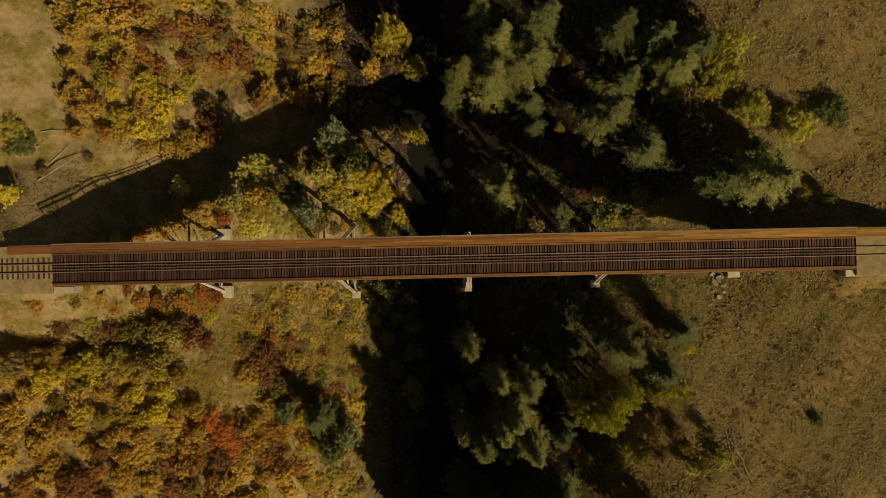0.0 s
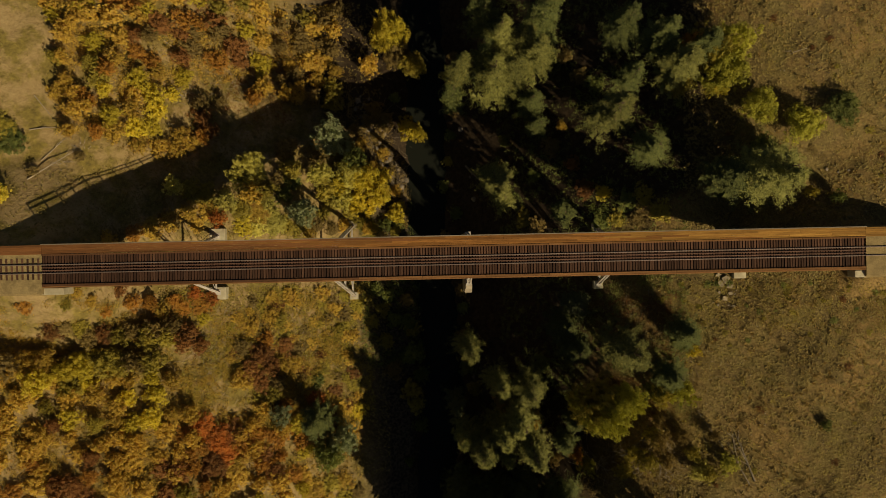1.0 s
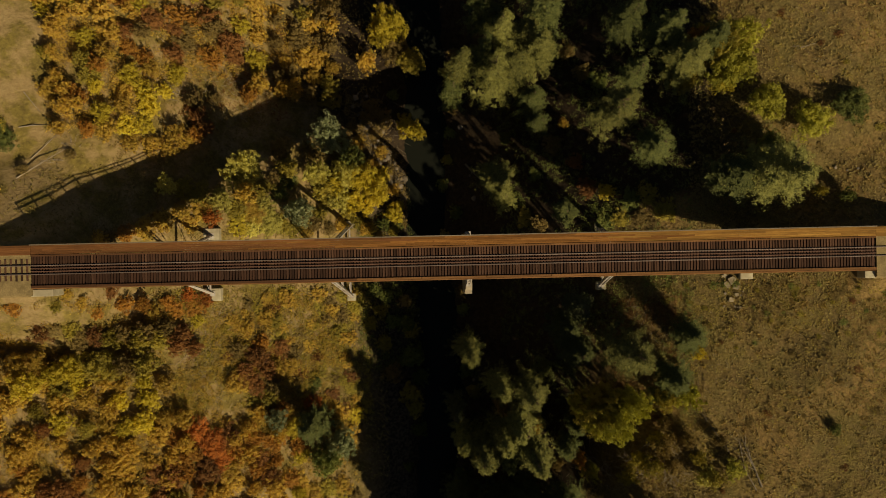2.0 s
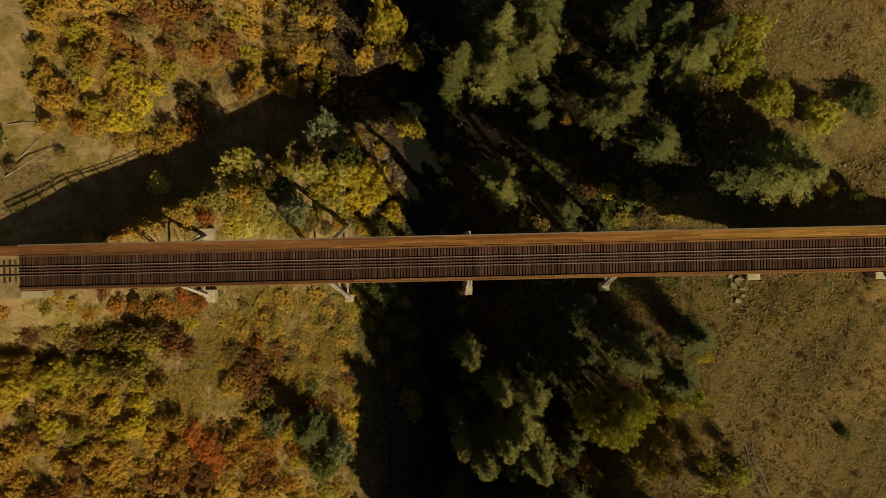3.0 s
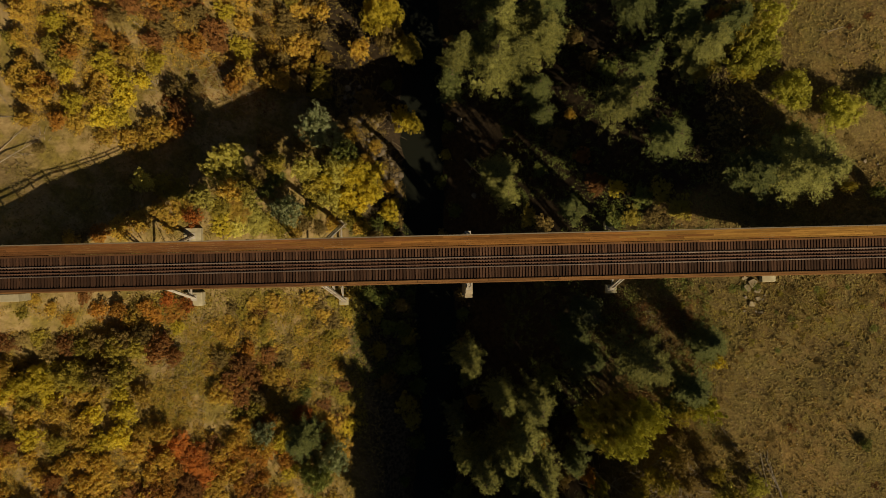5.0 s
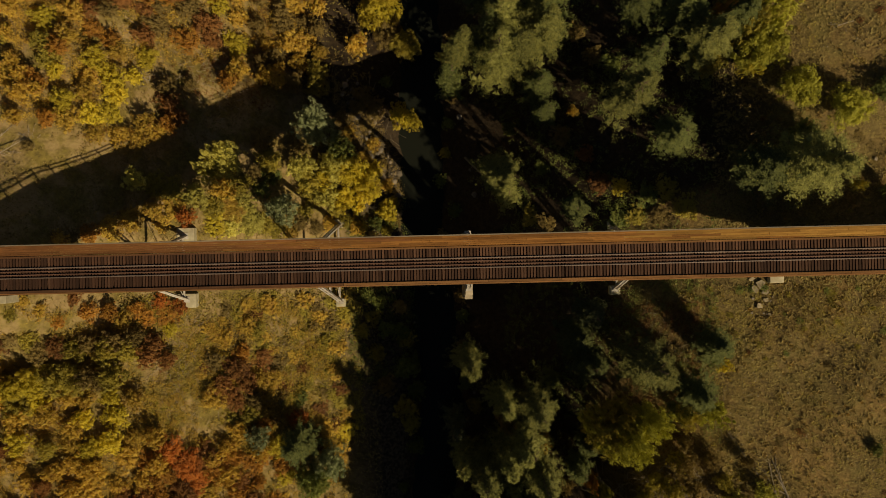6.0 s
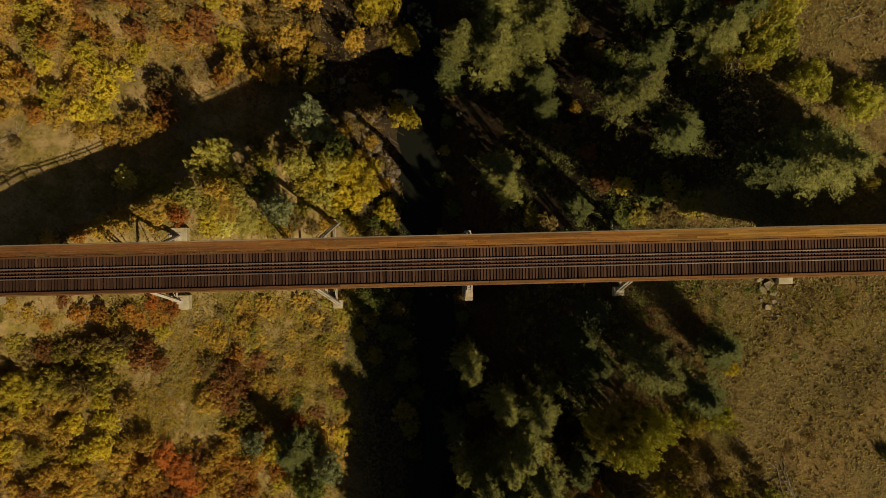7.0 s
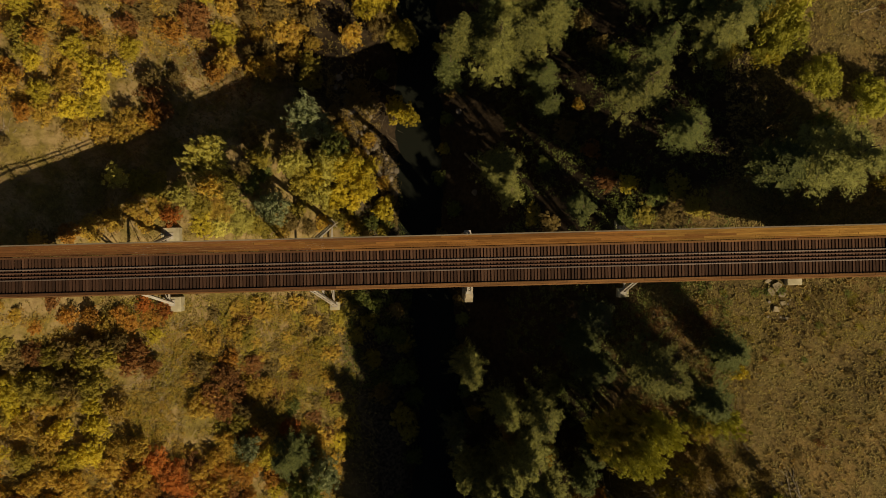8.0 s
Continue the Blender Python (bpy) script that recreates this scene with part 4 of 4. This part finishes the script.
thicket(-47.5, -34.0, 16.6, 34.5, 2.35, BARE_NORTH, north_tone, 3)
thicket(-33.5, -14.0, 22.5, 34.5, 2.4, BARE_NORTH, north_tone, 4)
edge_rng = random.Random(17)
for i in range(11):
    x, y = -57.0 + 2.1 * i + edge_rng.uniform(-0.5, 0.5), -11.9 + edge_rng.uniform(-0.8, 0.8)
    broadleaf(x, y, float(ground_z(x, y)) + edge_rng.uniform(4.6, 6.2), edge_rng.uniform(1.6, 2.2), "yellow" if i in (5, 6) else edge_rng.choice(["gold", "gold", "olive", "tan"]))
thicket(-58.0, -19.0, -31.0, -13.6, 2.4, BARE_SOUTH, south_tone, 5)

for tone, spots in thicket_spots.items():
    join_plants("shrub_thicket", f"{LOOK[tone]} shrubs grown together at the edge of the thicket", tone, spots)

# low brush on the open slope below the west bents, joined by colour
herb_rng = random.Random(9)
herb_spots = {}
for i in range(11):
    for k in range(12):
        x, y = -27.5 + 1.55 * i + herb_rng.uniform(-0.7, 0.7), -22.0 + 1.55 * k + herb_rng.uniform(-0.7, 0.7)
        if herb_rng.random() < 0.85 and not near_spot(x, y, [(-27.5, -17.5, 2.6, 2.0), (-28.9, -4.5, 2.2, 2.0), (-12.4, -5.5, 1.4, 1.4)]):
            herb_spots.setdefault(herb_rng.choice(["olive", "gold", "olive", "tan", "tan", "gold", "rust", "gold"]), []).append((x, y))
for i in range(70):
    x, y = herb_rng.uniform(27, 60), herb_rng.uniform(-30, 34)
    if abs(y) > 4:
        herb_spots.setdefault(herb_rng.choice(["tan", "tan", "rust", "olive"]), []).append((x, y))
for i in range(70):
    herb_spots.setdefault(herb_rng.choice(["olive", "green", "olive", "tan"]), []).append((herb_rng.uniform(27, 60), -3.4 - abs(herb_rng.gauss(0, 3.4))))
for tone, spots in herb_spots.items():
    join_plants("low_brush", f"{LOOK[tone]} low brush spread over the open slopes", tone,
                [(herb_rng.choice(HERBS)[0], x, y, herb_rng.uniform(0.7, 1.25) if x < 0 else herb_rng.uniform(0.25, 0.65), herb_rng.uniform(0.5, 1.3) if x < 0 else herb_rng.uniform(0.2, 0.4), herb_rng.uniform(0, 6.28)) for x, y in spots])

# trees in the shade of the south bank
for x, y, h, r, tone in ((-5.2, -9.0, 2.4, 1.5, "green"), (-8.2, -11.5, 2.2, 1.4, "olive"), (-4.6, -13.5, 3.0, 1.7, "green"), (-7.2, -15.5, 3.0, 1.6, "tan"), (-4.8, -18.5, 3.6, 1.7, "olive")):
    broadleaf(x, y, float(ground_z(x, y)) + h, r, tone)

# brush along both banks of the creek
for i in range(34):
    y = -30 + 1.85 * i + plant_rng.uniform(-0.8, 0.8)
    side = -1 if i % 2 else 1
    x = -1.5 - 0.9 * math.sin(y / 13.0) - 0.5 * math.sin(y / 5.7 + 1) + side * plant_rng.uniform(2.6, 4.4)
    if not 3.0 < y < 20 or side > 0:
        broadleaf(x, y, float(ground_z(x, y)) + plant_rng.uniform(1.0, 2.2), plant_rng.uniform(0.8, 1.5), plant_rng.choice(["green", "green", "olive", "tan"]))

# ---- grass, stones and dead wood ----
def grass(name, label, count, area, material_tones, seed, size, keep):
    rng = np.random.default_rng(seed)
    x0, x1, y0, y1 = area
    x, y = rng.uniform(x0, x1, count), rng.uniform(y0, y1, count)
    patchy = 0.5 * np.sin(x / 2.9 + 1.3 * np.sin(y / 3.7)) * np.sin(y / 2.3 + seed) + 0.5 * np.sin((x + 0.6 * y) / 5.1 + 1.2 * np.sin(y / 6.3)) + rng.normal(0, 0.6, count)
    ok = keep(x, y) & (patchy > -0.25)
    x, y = x[ok], y[ok]
    z = ground_z(x, y)
    blades = 5
    base = np.repeat(np.stack([x, y, z], 1), blades, 0)
    m = len(base)
    a = rng.normal(1.15, 0.95, m)
    h = size * rng.uniform(0.5, 1.3, m)
    lean = np.stack([np.cos(a), np.sin(a), np.zeros(m)], 1)
    wide = np.stack([-np.sin(a), np.cos(a), np.zeros(m)], 1) * (0.026 + 0.026 * rng.random(m))[:, None]
    base = base + lean * 0.05
    tip = base + lean * (h * rng.uniform(0.4, 1.0, m))[:, None] + np.stack([np.zeros(m), np.zeros(m), h * 0.45], 1)
    v = np.stack([base - wide, base + wide, tip], 1).reshape(-1, 3)
    ob = piece(name, mesh_from(name, v.tolist(), np.arange(len(v)).reshape(-1, 3).tolist(), leaf_material(name + "_blades", *material_tones)))
    return tagged(ob, label, "grass", kind="stuff")


def bare_ground(x, y):
    out = np.zeros(len(x), bool)
    for a, b, p, q in BARE_NORTH[:2] + BARE_SOUTH[:1]:
        out |= ((x - a) / p) ** 2 + ((y - b) / q) ** 2 < 1
    return out & (np.sin(x * 3.1) * np.sin(y * 2.7) < 0.75)


def undergrowth(name, label, count, area, tone, seed, size, keep, leaf=1.0):
    """Low clumps of leaves too small to tell apart."""
    rng = np.random.default_rng(seed)
    x0, x1, y0, y1 = area
    x, y = rng.uniform(x0, x1, count), rng.uniform(y0, y1, count)
    ok = keep(x, y) & (np.sin(x / 1.9 + seed) * np.sin(y / 2.2 + 0.5 * seed) + rng.normal(0, 0.5, count) > 0)
    c = np.repeat(np.stack([x[ok], y[ok], ground_z(x[ok], y[ok])], 1), 16, 0)
    m = len(c)
    c += np.stack([rng.normal(0, 0.2, m), rng.normal(0, 0.2, m), rng.uniform(0.05, size, m)], 1)
    q, f = leaf_cloud(c, leaf * rng.uniform(0.05, 0.11, m), np.tile([0, 0, 1.0], (m, 1)), rng)
    return tagged(piece(name, mesh_from(name, q.tolist(), f.tolist(), LEAF[tone])), label, "undergrowth", kind="stuff")


clear_track = lambda x, y: (np.abs(y) > 3.6) | ((x > -44) & (x < 47))
grass("meadow_grass", "dry brown meadow grass in tufts on the east bank", 60000, (14, 62, -32, 36), ((0.285, 0.22, 0.078), (0.48, 0.385, 0.14), (0.31, 0.255, 0.085)), 21, 0.36, lambda x, y: clear_track(x, y) & ((x > 30) | ((y < 3) & (x > 22))))
grass("slope_grass", "olive and straw-coloured grass on the west slope", 26000, (-58, -8, -30, 36), ((0.32, 0.24, 0.08), (0.46, 0.36, 0.13), (0.26, 0.23, 0.06)), 22, 0.30, lambda x, y: clear_track(x, y) & ~bare_ground(x, y))


undergrowth("gold_undergrowth", "low golden brush under the thickets", 9000, (-54, -12, -30, -4), "gold", 31, 0.9, lambda x, y: (~bare_ground(x, y)) & (x + 0.25 * y < -17))
undergrowth("olive_undergrowth", "low olive brush and herbs on the slope", 4200, (-34, -10, -22, -3.2), "olive", 32, 0.28, lambda x, y: ~bare_ground(x, y))
undergrowth("straw_undergrowth", "low straw-coloured brush on the slope", 6000, (-46, -12, -28, 36), "tan", 33, 0.25, lambda x, y: (~bare_ground(x, y)) & (np.abs(y) > 3))
undergrowth("north_undergrowth", "low golden brush under the northern thickets", 6500, (-47, -14, 14, 36), "gold", 34, 0.9, lambda x, y: (~bare_ground(x, y)) & (y - 16 > 0.45 * (x + 46)))
undergrowth("trackside_undergrowth", "low olive brush beside the trestle's east end", 900, (27, 60, -9.5, -3.2), "olive", 36, 0.25, lambda x, y: y < -3.2, 0.6)
undergrowth("meadow_undergrowth", "low dry tan brush in the east meadow", 2200, (24, 60, -31, -3.2), "tan", 41, 0.45, lambda x, y: y < -3.2, 0.6)
# dark brush added here in place of the shade over the gravel
undergrowth("creekside_undergrowth", "low dark green brush standing in for shade on the stony west bank", 1700, (-11.5, -3.4, -15, 8), "green", 43, 0.5, lambda x, y: x < 0)
undergrowth("meadow_tufts", "olive-yellow tufts in the east meadow", 1500, (25, 60, -31, 36), "olive", 44, 0.5, lambda x, y: (np.abs(y) > 3.5) & ((x > 31) | (y < 0)), 0.7)
undergrowth("rust_undergrowth", "low rust-brown brush on the open slope", 900, (-33, -20, 19, 34), "rust", 37, 0.28, lambda x, y: x < 0)
undergrowth("gravel_undergrowth", "dry tan brush between the boulders of the gravel bar", 1100, (-13, -3.4, 4, 23), "tan", 38, 0.35, lambda x, y: np.abs(x + 11 - 7.4 * (21.5 - y) / 16.5) < 2.2)
undergrowth("southeast_undergrowth", "dry tan brush among bare branches", 1300, (17, 34, -31, -16), "tan", 39, 0.4, lambda x, y: x < 31 + 0.3 * (y + 20))
undergrowth("shade_undergrowth", "low rust-brown brush at the edge of the south-east grove", 1700, (21, 32, -21, -5), "rust", 45, 0.5, lambda x, y: x < 31 + 0.2 * y, 0.8)
# carried north to darken sunlit strips of the grove floor
undergrowth("bank_undergrowth", "low green brush on the east bank", 5600, (8, 30, -20, 36), "green", 35, 0.5, lambda x, y: np.abs(y) > 1)


def tussocks(name, label, count, area, tones, seed, keep):
    """Bunch grass: a dozen blades that lean out of one root."""
    rng = np.random.default_rng(seed)
    x0, x1, y0, y1 = area
    x, y = rng.uniform(x0, x1, count), rng.uniform(y0, y1, count)
    ok = keep(x, y) & (np.sin(x / 3.3 + 1.1 * np.sin(y / 4.1)) * np.sin(y / 2.9 + seed) + rng.normal(0, 0.6, count) > -0.1)
    x, y = x[ok], y[ok]
    n_blades = 13
    big = np.repeat(rng.uniform(0.16, 0.38, len(x)), n_blades)
    root = np.repeat(np.stack([x, y, ground_z(x, y) - 0.03], 1), n_blades, 0)
    a = rng.uniform(0, 6.283, len(root))
    out = np.stack([np.cos(a), np.sin(a), np.zeros(len(a))], 1)
    wide = np.stack([-np.sin(a), np.cos(a), np.zeros(len(a))], 1) * (0.16 * big)[:, None]
    tip = root + out * (big * rng.uniform(0.5, 1.1, len(a)))[:, None] + np.stack([0 * a, 0 * a, big * rng.uniform(0.6, 1.4, len(a))], 1)
    mid = root + out * (0.1 * big)[:, None]
    v = np.stack([mid - wide, mid + wide, tip], 1).reshape(-1, 3)
    tagged(piece(name, mesh_from(name, v.tolist(), np.arange(len(v)).reshape(-1, 3).tolist(), leaf_material(name + "_blades", *tones))), label, "grass", kind="stuff")


tussocks("meadow_tussocks", "straw-coloured bunch grass dotted over the east meadow", 7000, (20, 62, -32, 36), ((0.44, 0.31, 0.11), (0.66, 0.50, 0.19), (0.32, 0.23, 0.08)), 51, lambda x, y: clear_track(x, y) & ((x > 33) | ((y < -3) & (x > 25))))
tussocks("slope_tussocks", "pale bunch grass on the open west slope", 3600, (-36, -10, -23, -3), ((0.40, 0.32, 0.11), (0.55, 0.46, 0.17), (0.30, 0.25, 0.07)), 52, lambda x, y: clear_track(x, y))


def twigs(name, label, count, spots, seed):
    """Thin dead sticks lying about, too many to tell apart."""
    rng = random.Random(seed)
    vs, fs = [], []
    for i in range(count):
        a, b, p, q = rng.choice(spots)
        x, y, turn, half, r = rng.gauss(a, p / 2), rng.gauss(b, q / 2), rng.uniform(0, 6.28), rng.uniform(0.2, 0.8), rng.uniform(0.009, 0.022)
        dx, dy = half * math.cos(turn), half * math.sin(turn)
        z0, z1 = float(ground_z(x - dx, y - dy)) + rng.uniform(0.05, 0.5), float(ground_z(x + dx, y + dy)) + rng.uniform(0.05, 0.3)
        base = len(vs)
        for ex, ey, ez in ((x - dx, y - dy, z0), (x + dx, y + dy, z1)):
            vs += [(ex - r * math.sin(turn), ey + r * math.cos(turn), ez), (ex + r * math.sin(turn), ey - r * math.cos(turn), ez), (ex, ey, ez + 1.7 * r)]
        fs += [(base, base + 3, base + 4, base + 1), (base + 1, base + 4, base + 5, base + 2), (base + 2, base + 5, base + 3, base), (base, base + 1, base + 2), (base + 3, base + 5, base + 4)]
    tagged(piece(name, mesh_from(name, vs, fs, grey_wood)), label, "sticks", kind="stuff")


twigs("slope_sticks", "bleached dead sticks lying over the open west slope", 520, [(-29, -13, 5, 8), (-19, -11, 8, 9), (-31, -9, 4, 4), (-27, 22, 6, 6), (-31, 30, 8, 6)], 61)
twigs("bank_sticks", "bleached dead sticks among the bushes of the south-east bank", 420, [(25, -25, 6, 6), (20, -27, 5, 4), (28, -14, 6, 6), (-7, 13, 4, 9), (24, -9, 4, 5)], 62)


def rock_mesh(seed):
    rng = random.Random(seed)
    bm = bmesh.new()
    bmesh.ops.create_icosphere(bm, subdivisions=2, radius=1)
    for v in bm.verts:
        v.co *= 0.93 + 0.28 * noise.noise(v.co * 1.4 + Vector((seed * 7.1, 0, 0))) + rng.uniform(-0.04, 0.04)
        v.co.z *= 0.65
    return bm_mesh("rock", bm, stone)


ROCKS = [rock_mesh(i) for i in range(5)]
rock_rng = random.Random(12)


def rock(x, y, r):
    ob = piece("rock", rock_rng.choice(ROCKS), None, pose(x, y, float(ground_z(x, y)) + 0.15 * r, rock_rng.uniform(-15, 15), 0, rock_rng.uniform(0, 360)))
    ob.scale = (r * rock_rng.uniform(0.8, 1.2), r, r * rock_rng.uniform(0.7, 1.0))
    tagged(ob, "weathered pale grey boulder lying on the ground", "rock", "boulders in the valley")


# boulders on the gravel bar by the creek and below the east footing
for i in range(150):
    s = rock_rng.random()
    rock(-11.0 + 7.4 * s + rock_rng.uniform(-1.1, 1.1), 21.5 - 16.5 * s + rock_rng.uniform(-1.6, 1.6), rock_rng.choice((0.12, 0.16, 0.2, 0.28, 0.45)))
for x, y, w in ((34.5, -3.1, 0.42), (34.9, -4.0, 0.30), (33.9, -3.7, 0.34), (35.0, -4.9, 0.24), (34.4, -5.5, 0.34), (33.7, -2.6, 0.26), (35.3, -6.4, 0.18)):
    bm = bmesh.new()
    box(bm, -w, w, -w * 0.8, w * 0.8, -0.3, w * 0.45, 0.05)
    for v in bm.verts:
        v.co += Vector((rock_rng.uniform(-0.32, 0.32), rock_rng.uniform(-0.32, 0.32), rock_rng.uniform(-0.1, 0.1))) * w
    slab = part("stone_slab", bm, pale_stone)
    slab.matrix_basis = pose(x, y, float(ground_z(x, y)) + 0.05, rock_rng.uniform(-10, 10), rock_rng.uniform(-10, 10), rock_rng.uniform(0, 180))
    tagged(slab, "pale broken stone slab lying below a footing", "stone slab", "slabs below the footing")
for i in range(10):
    rock(34.4 + rock_rng.uniform(-1.2, 1.4), -2.6 - 0.45 * i + rock_rng.uniform(-0.6, 0.6), rock_rng.choice((0.1, 0.14, 0.18)))
for i in range(16):
    rock(rock_rng.uniform(-4, 5), rock_rng.uniform(-28, 28), rock_rng.uniform(0.2, 0.45))
for i in range(3):
    rock(46.3 + 1.1 * i, 10.2 + rock_rng.uniform(-0.8, 0.8), rock_rng.uniform(0.15, 0.3))
# small stones of the meadow
rng = np.random.default_rng(5)
sv, sf = [], []
for i in range(1300):
    x, y = rng.uniform(27, 58), rng.uniform(-30, 34)
    if abs(y) < 3.5:
        continue
    z, r = float(ground_z(x, y)), rng.uniform(0.04, 0.13)
    b = len(sv)
    ring = [(x + r * math.cos(a) * rng.uniform(0.7, 1.2), y + r * math.sin(a) * rng.uniform(0.7, 1.2), z - 0.02) for a in (0, 1.26, 2.51, 3.77, 5.03)]
    sv += ring + [(x, y, z + r * 0.7)]
    sf += [(b + k, b + (k + 1) % 5, b + 5) for k in range(5)]
tagged(piece("meadow_stones", mesh_from("meadow_stones", sv, sf, pale_stone)), "small pale stones scattered through the meadow", "stones", kind="stuff")


def log(x0, y0, x1, y1, r, seed, branches=4):
    g = random.Random(seed)
    z0, z1 = float(ground_z(x0, y0)) + r, float(ground_z(x1, y1)) + r
    ob = tagged(empty("fallen_log", x0, y0, z0), "bleached grey fallen trunk with broken branches", "log", "fallen logs")
    a, b = Vector((0, 0, 0)), Vector((x1 - x0, y1 - y0, z1 - z0))
    bm = bmesh.new()
    mid = a.lerp(b, 0.5) + Vector((g.uniform(-0.1, 0.1), g.uniform(-0.1, 0.1), 0.03))
    tube(bm, a, mid, r, r * 0.8, 7)
    tube(bm, mid, b, r * 0.8, r * 0.35, 7)
    part("trunk", bm, grey_wood, ob)
    for i in range(branches):
        p = a.lerp(b, g.uniform(0.35, 0.95))
        d = (b - a).normalized() * g.uniform(0.3, 1.0) + Vector((g.uniform(-0.8, 0.8), g.uniform(-0.8, 0.8), g.uniform(0.05, 0.3)))
        bm = bmesh.new()
        tube(bm, p, p + d * g.uniform(0.7, 1.6), r * 0.35, r * 0.1, 5)
        part("branch", bm, grey_wood, ob)


log(-49.7, 21.3, -47.9, 18.9, 0.07, 1, 1)
log(-50.2, 17.0, -47.2, 17.3, 0.08, 2, 1)
log(-50.0, 10.8, -44.6, 14.6, 0.075, 3, 9)
log(-49.0, 13.2, -46.2, 16.0, 0.06, 4, 6)
log(36.9, -27.4, 35.0, -21.9, 0.13, 5, 12)
log(36.3, -27.8, 34.2, -22.9, 0.08, 31, 6)
log(35.4, -26.2, 34.6, -21.4, 0.06, 32, 4)
log(33.6, -23.6, 30.4, -18.6, 0.07, 33, 2)
log(43.6, 24.1, 41.6, 23.5, 0.07, 6, 2)
log(-31.2, 28.4, -29.2, 27.0, 0.10, 7, 2)
log(-41.4, -18.5, -38.6, -21.8, 0.10, 8, 2)
log(-35.0, 28.7, -33.0, 27.3, 0.13, 21, 2)
log(-27.9, 25.5, -27.6, 24.0, 0.10, 22, 1)
log(-28.9, 30.2, -27.3, 29.0, 0.10, 23, 1)
log(-43.4, 29.3, -40.8, 28.6, 0.11, 24, 2)
log(-43.2, 28.4, -40.6, 28.1, 0.09, 25, 2)
log(-46.6, 27.2, -46.3, 25.4, 0.09, 26, 0)
log(3.5, 13.0, 5.6, 10.6, 0.16, 9, 1)
log(17.5, -25.5, 20.5, -27.5, 0.12, 10, 6)


def bare_bush(x, y, r, seed):
    g = random.Random(seed)
    ob = tagged(empty("bare_bush", x, y, float(ground_z(x, y))), "leafless grey bush with tangled branches", "shrub", "bare bushes")
    for i in range(20):
        bm = bmesh.new()
        a, off = g.uniform(0, 6.28), Vector((g.uniform(-0.8, 0.8), g.uniform(-0.8, 0.8), -0.05)) * r * 0.6
        off.z = -0.3
        p = off
        d = Vector((math.cos(a), math.sin(a), g.uniform(0.4, 1.6))).normalized()
        for s in range(4):
            d = (d + Vector((g.uniform(-0.7, 0.7), g.uniform(-0.7, 0.7), g.uniform(-0.35, 0.15)))).normalized()
            q = p + d * r * g.uniform(0.22, 0.42)
            tube(bm, p, q, 0.04 - 0.008 * s, 0.032 - 0.008 * s, 4)
            if s:
                e = (d + Vector((g.uniform(-1, 1), g.uniform(-1, 1), g.uniform(-0.2, 0.4)))).normalized()
                tube(bm, p, p + e * r * g.uniform(0.15, 0.4), 0.02, 0.008, 3)
            p = q
        part("branch", bm, grey_wood, ob)


for i in range(9):
    bare_bush(25.6 + rock_rng.uniform(-3, 3), -25.6 + rock_rng.uniform(-2.2, 2.2), rock_rng.uniform(1.2, 2.0), 60 + i)
for i in range(4):
    bare_bush(18 + 2.2 * i, -26.5 + rock_rng.uniform(-1.5, 1.5), rock_rng.uniform(1.0, 1.6), 80 + i)
bare_bush(-46.5, 12.6, 1.3, 91)
bare_bush(-44.3, 14.8, 1.0, 92)
bare_bush(-33.5, 22.0, 1.5, 93)

# ---- pieces of the deck ----
TIE_MESHES = []
for wood in (tie_dark, tie_wood):
    bm = bmesh.new()
    box(bm, -0.108, 0.108, -1.97, 1.62, -0.2, 0.0, 0.008)
    TIE_MESHES.append(bm_mesh("tie", bm, wood))
piece_rng = random.Random(4)
for i in range(298):
    x = WEST + 0.16 + i * 0.3162 + piece_rng.uniform(-0.022, 0.022)
    piece("tie", TIE_MESHES[x + piece_rng.gauss(0, 14) > -12], bridge, Matrix.Translation(OFF) @ pose(x, piece_rng.uniform(-0.015, 0.015), DECK, 0, 0, piece_rng.uniform(-0.6, 0.6)))
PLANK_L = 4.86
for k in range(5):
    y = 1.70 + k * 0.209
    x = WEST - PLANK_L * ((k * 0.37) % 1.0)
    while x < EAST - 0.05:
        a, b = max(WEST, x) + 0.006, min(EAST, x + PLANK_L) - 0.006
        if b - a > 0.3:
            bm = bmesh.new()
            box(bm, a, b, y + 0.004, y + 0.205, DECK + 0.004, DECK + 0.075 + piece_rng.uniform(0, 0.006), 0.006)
            # plank tone goes by place along the deck, with some scatter
            eastward = (0.5 * (a + b) - WEST) / (EAST - WEST) + piece_rng.gauss(0, 0.09)
            bridge_part("plank", bm, plank_dark if eastward < 0.38 else plank_mid if eastward < 0.72 else plank_pale)
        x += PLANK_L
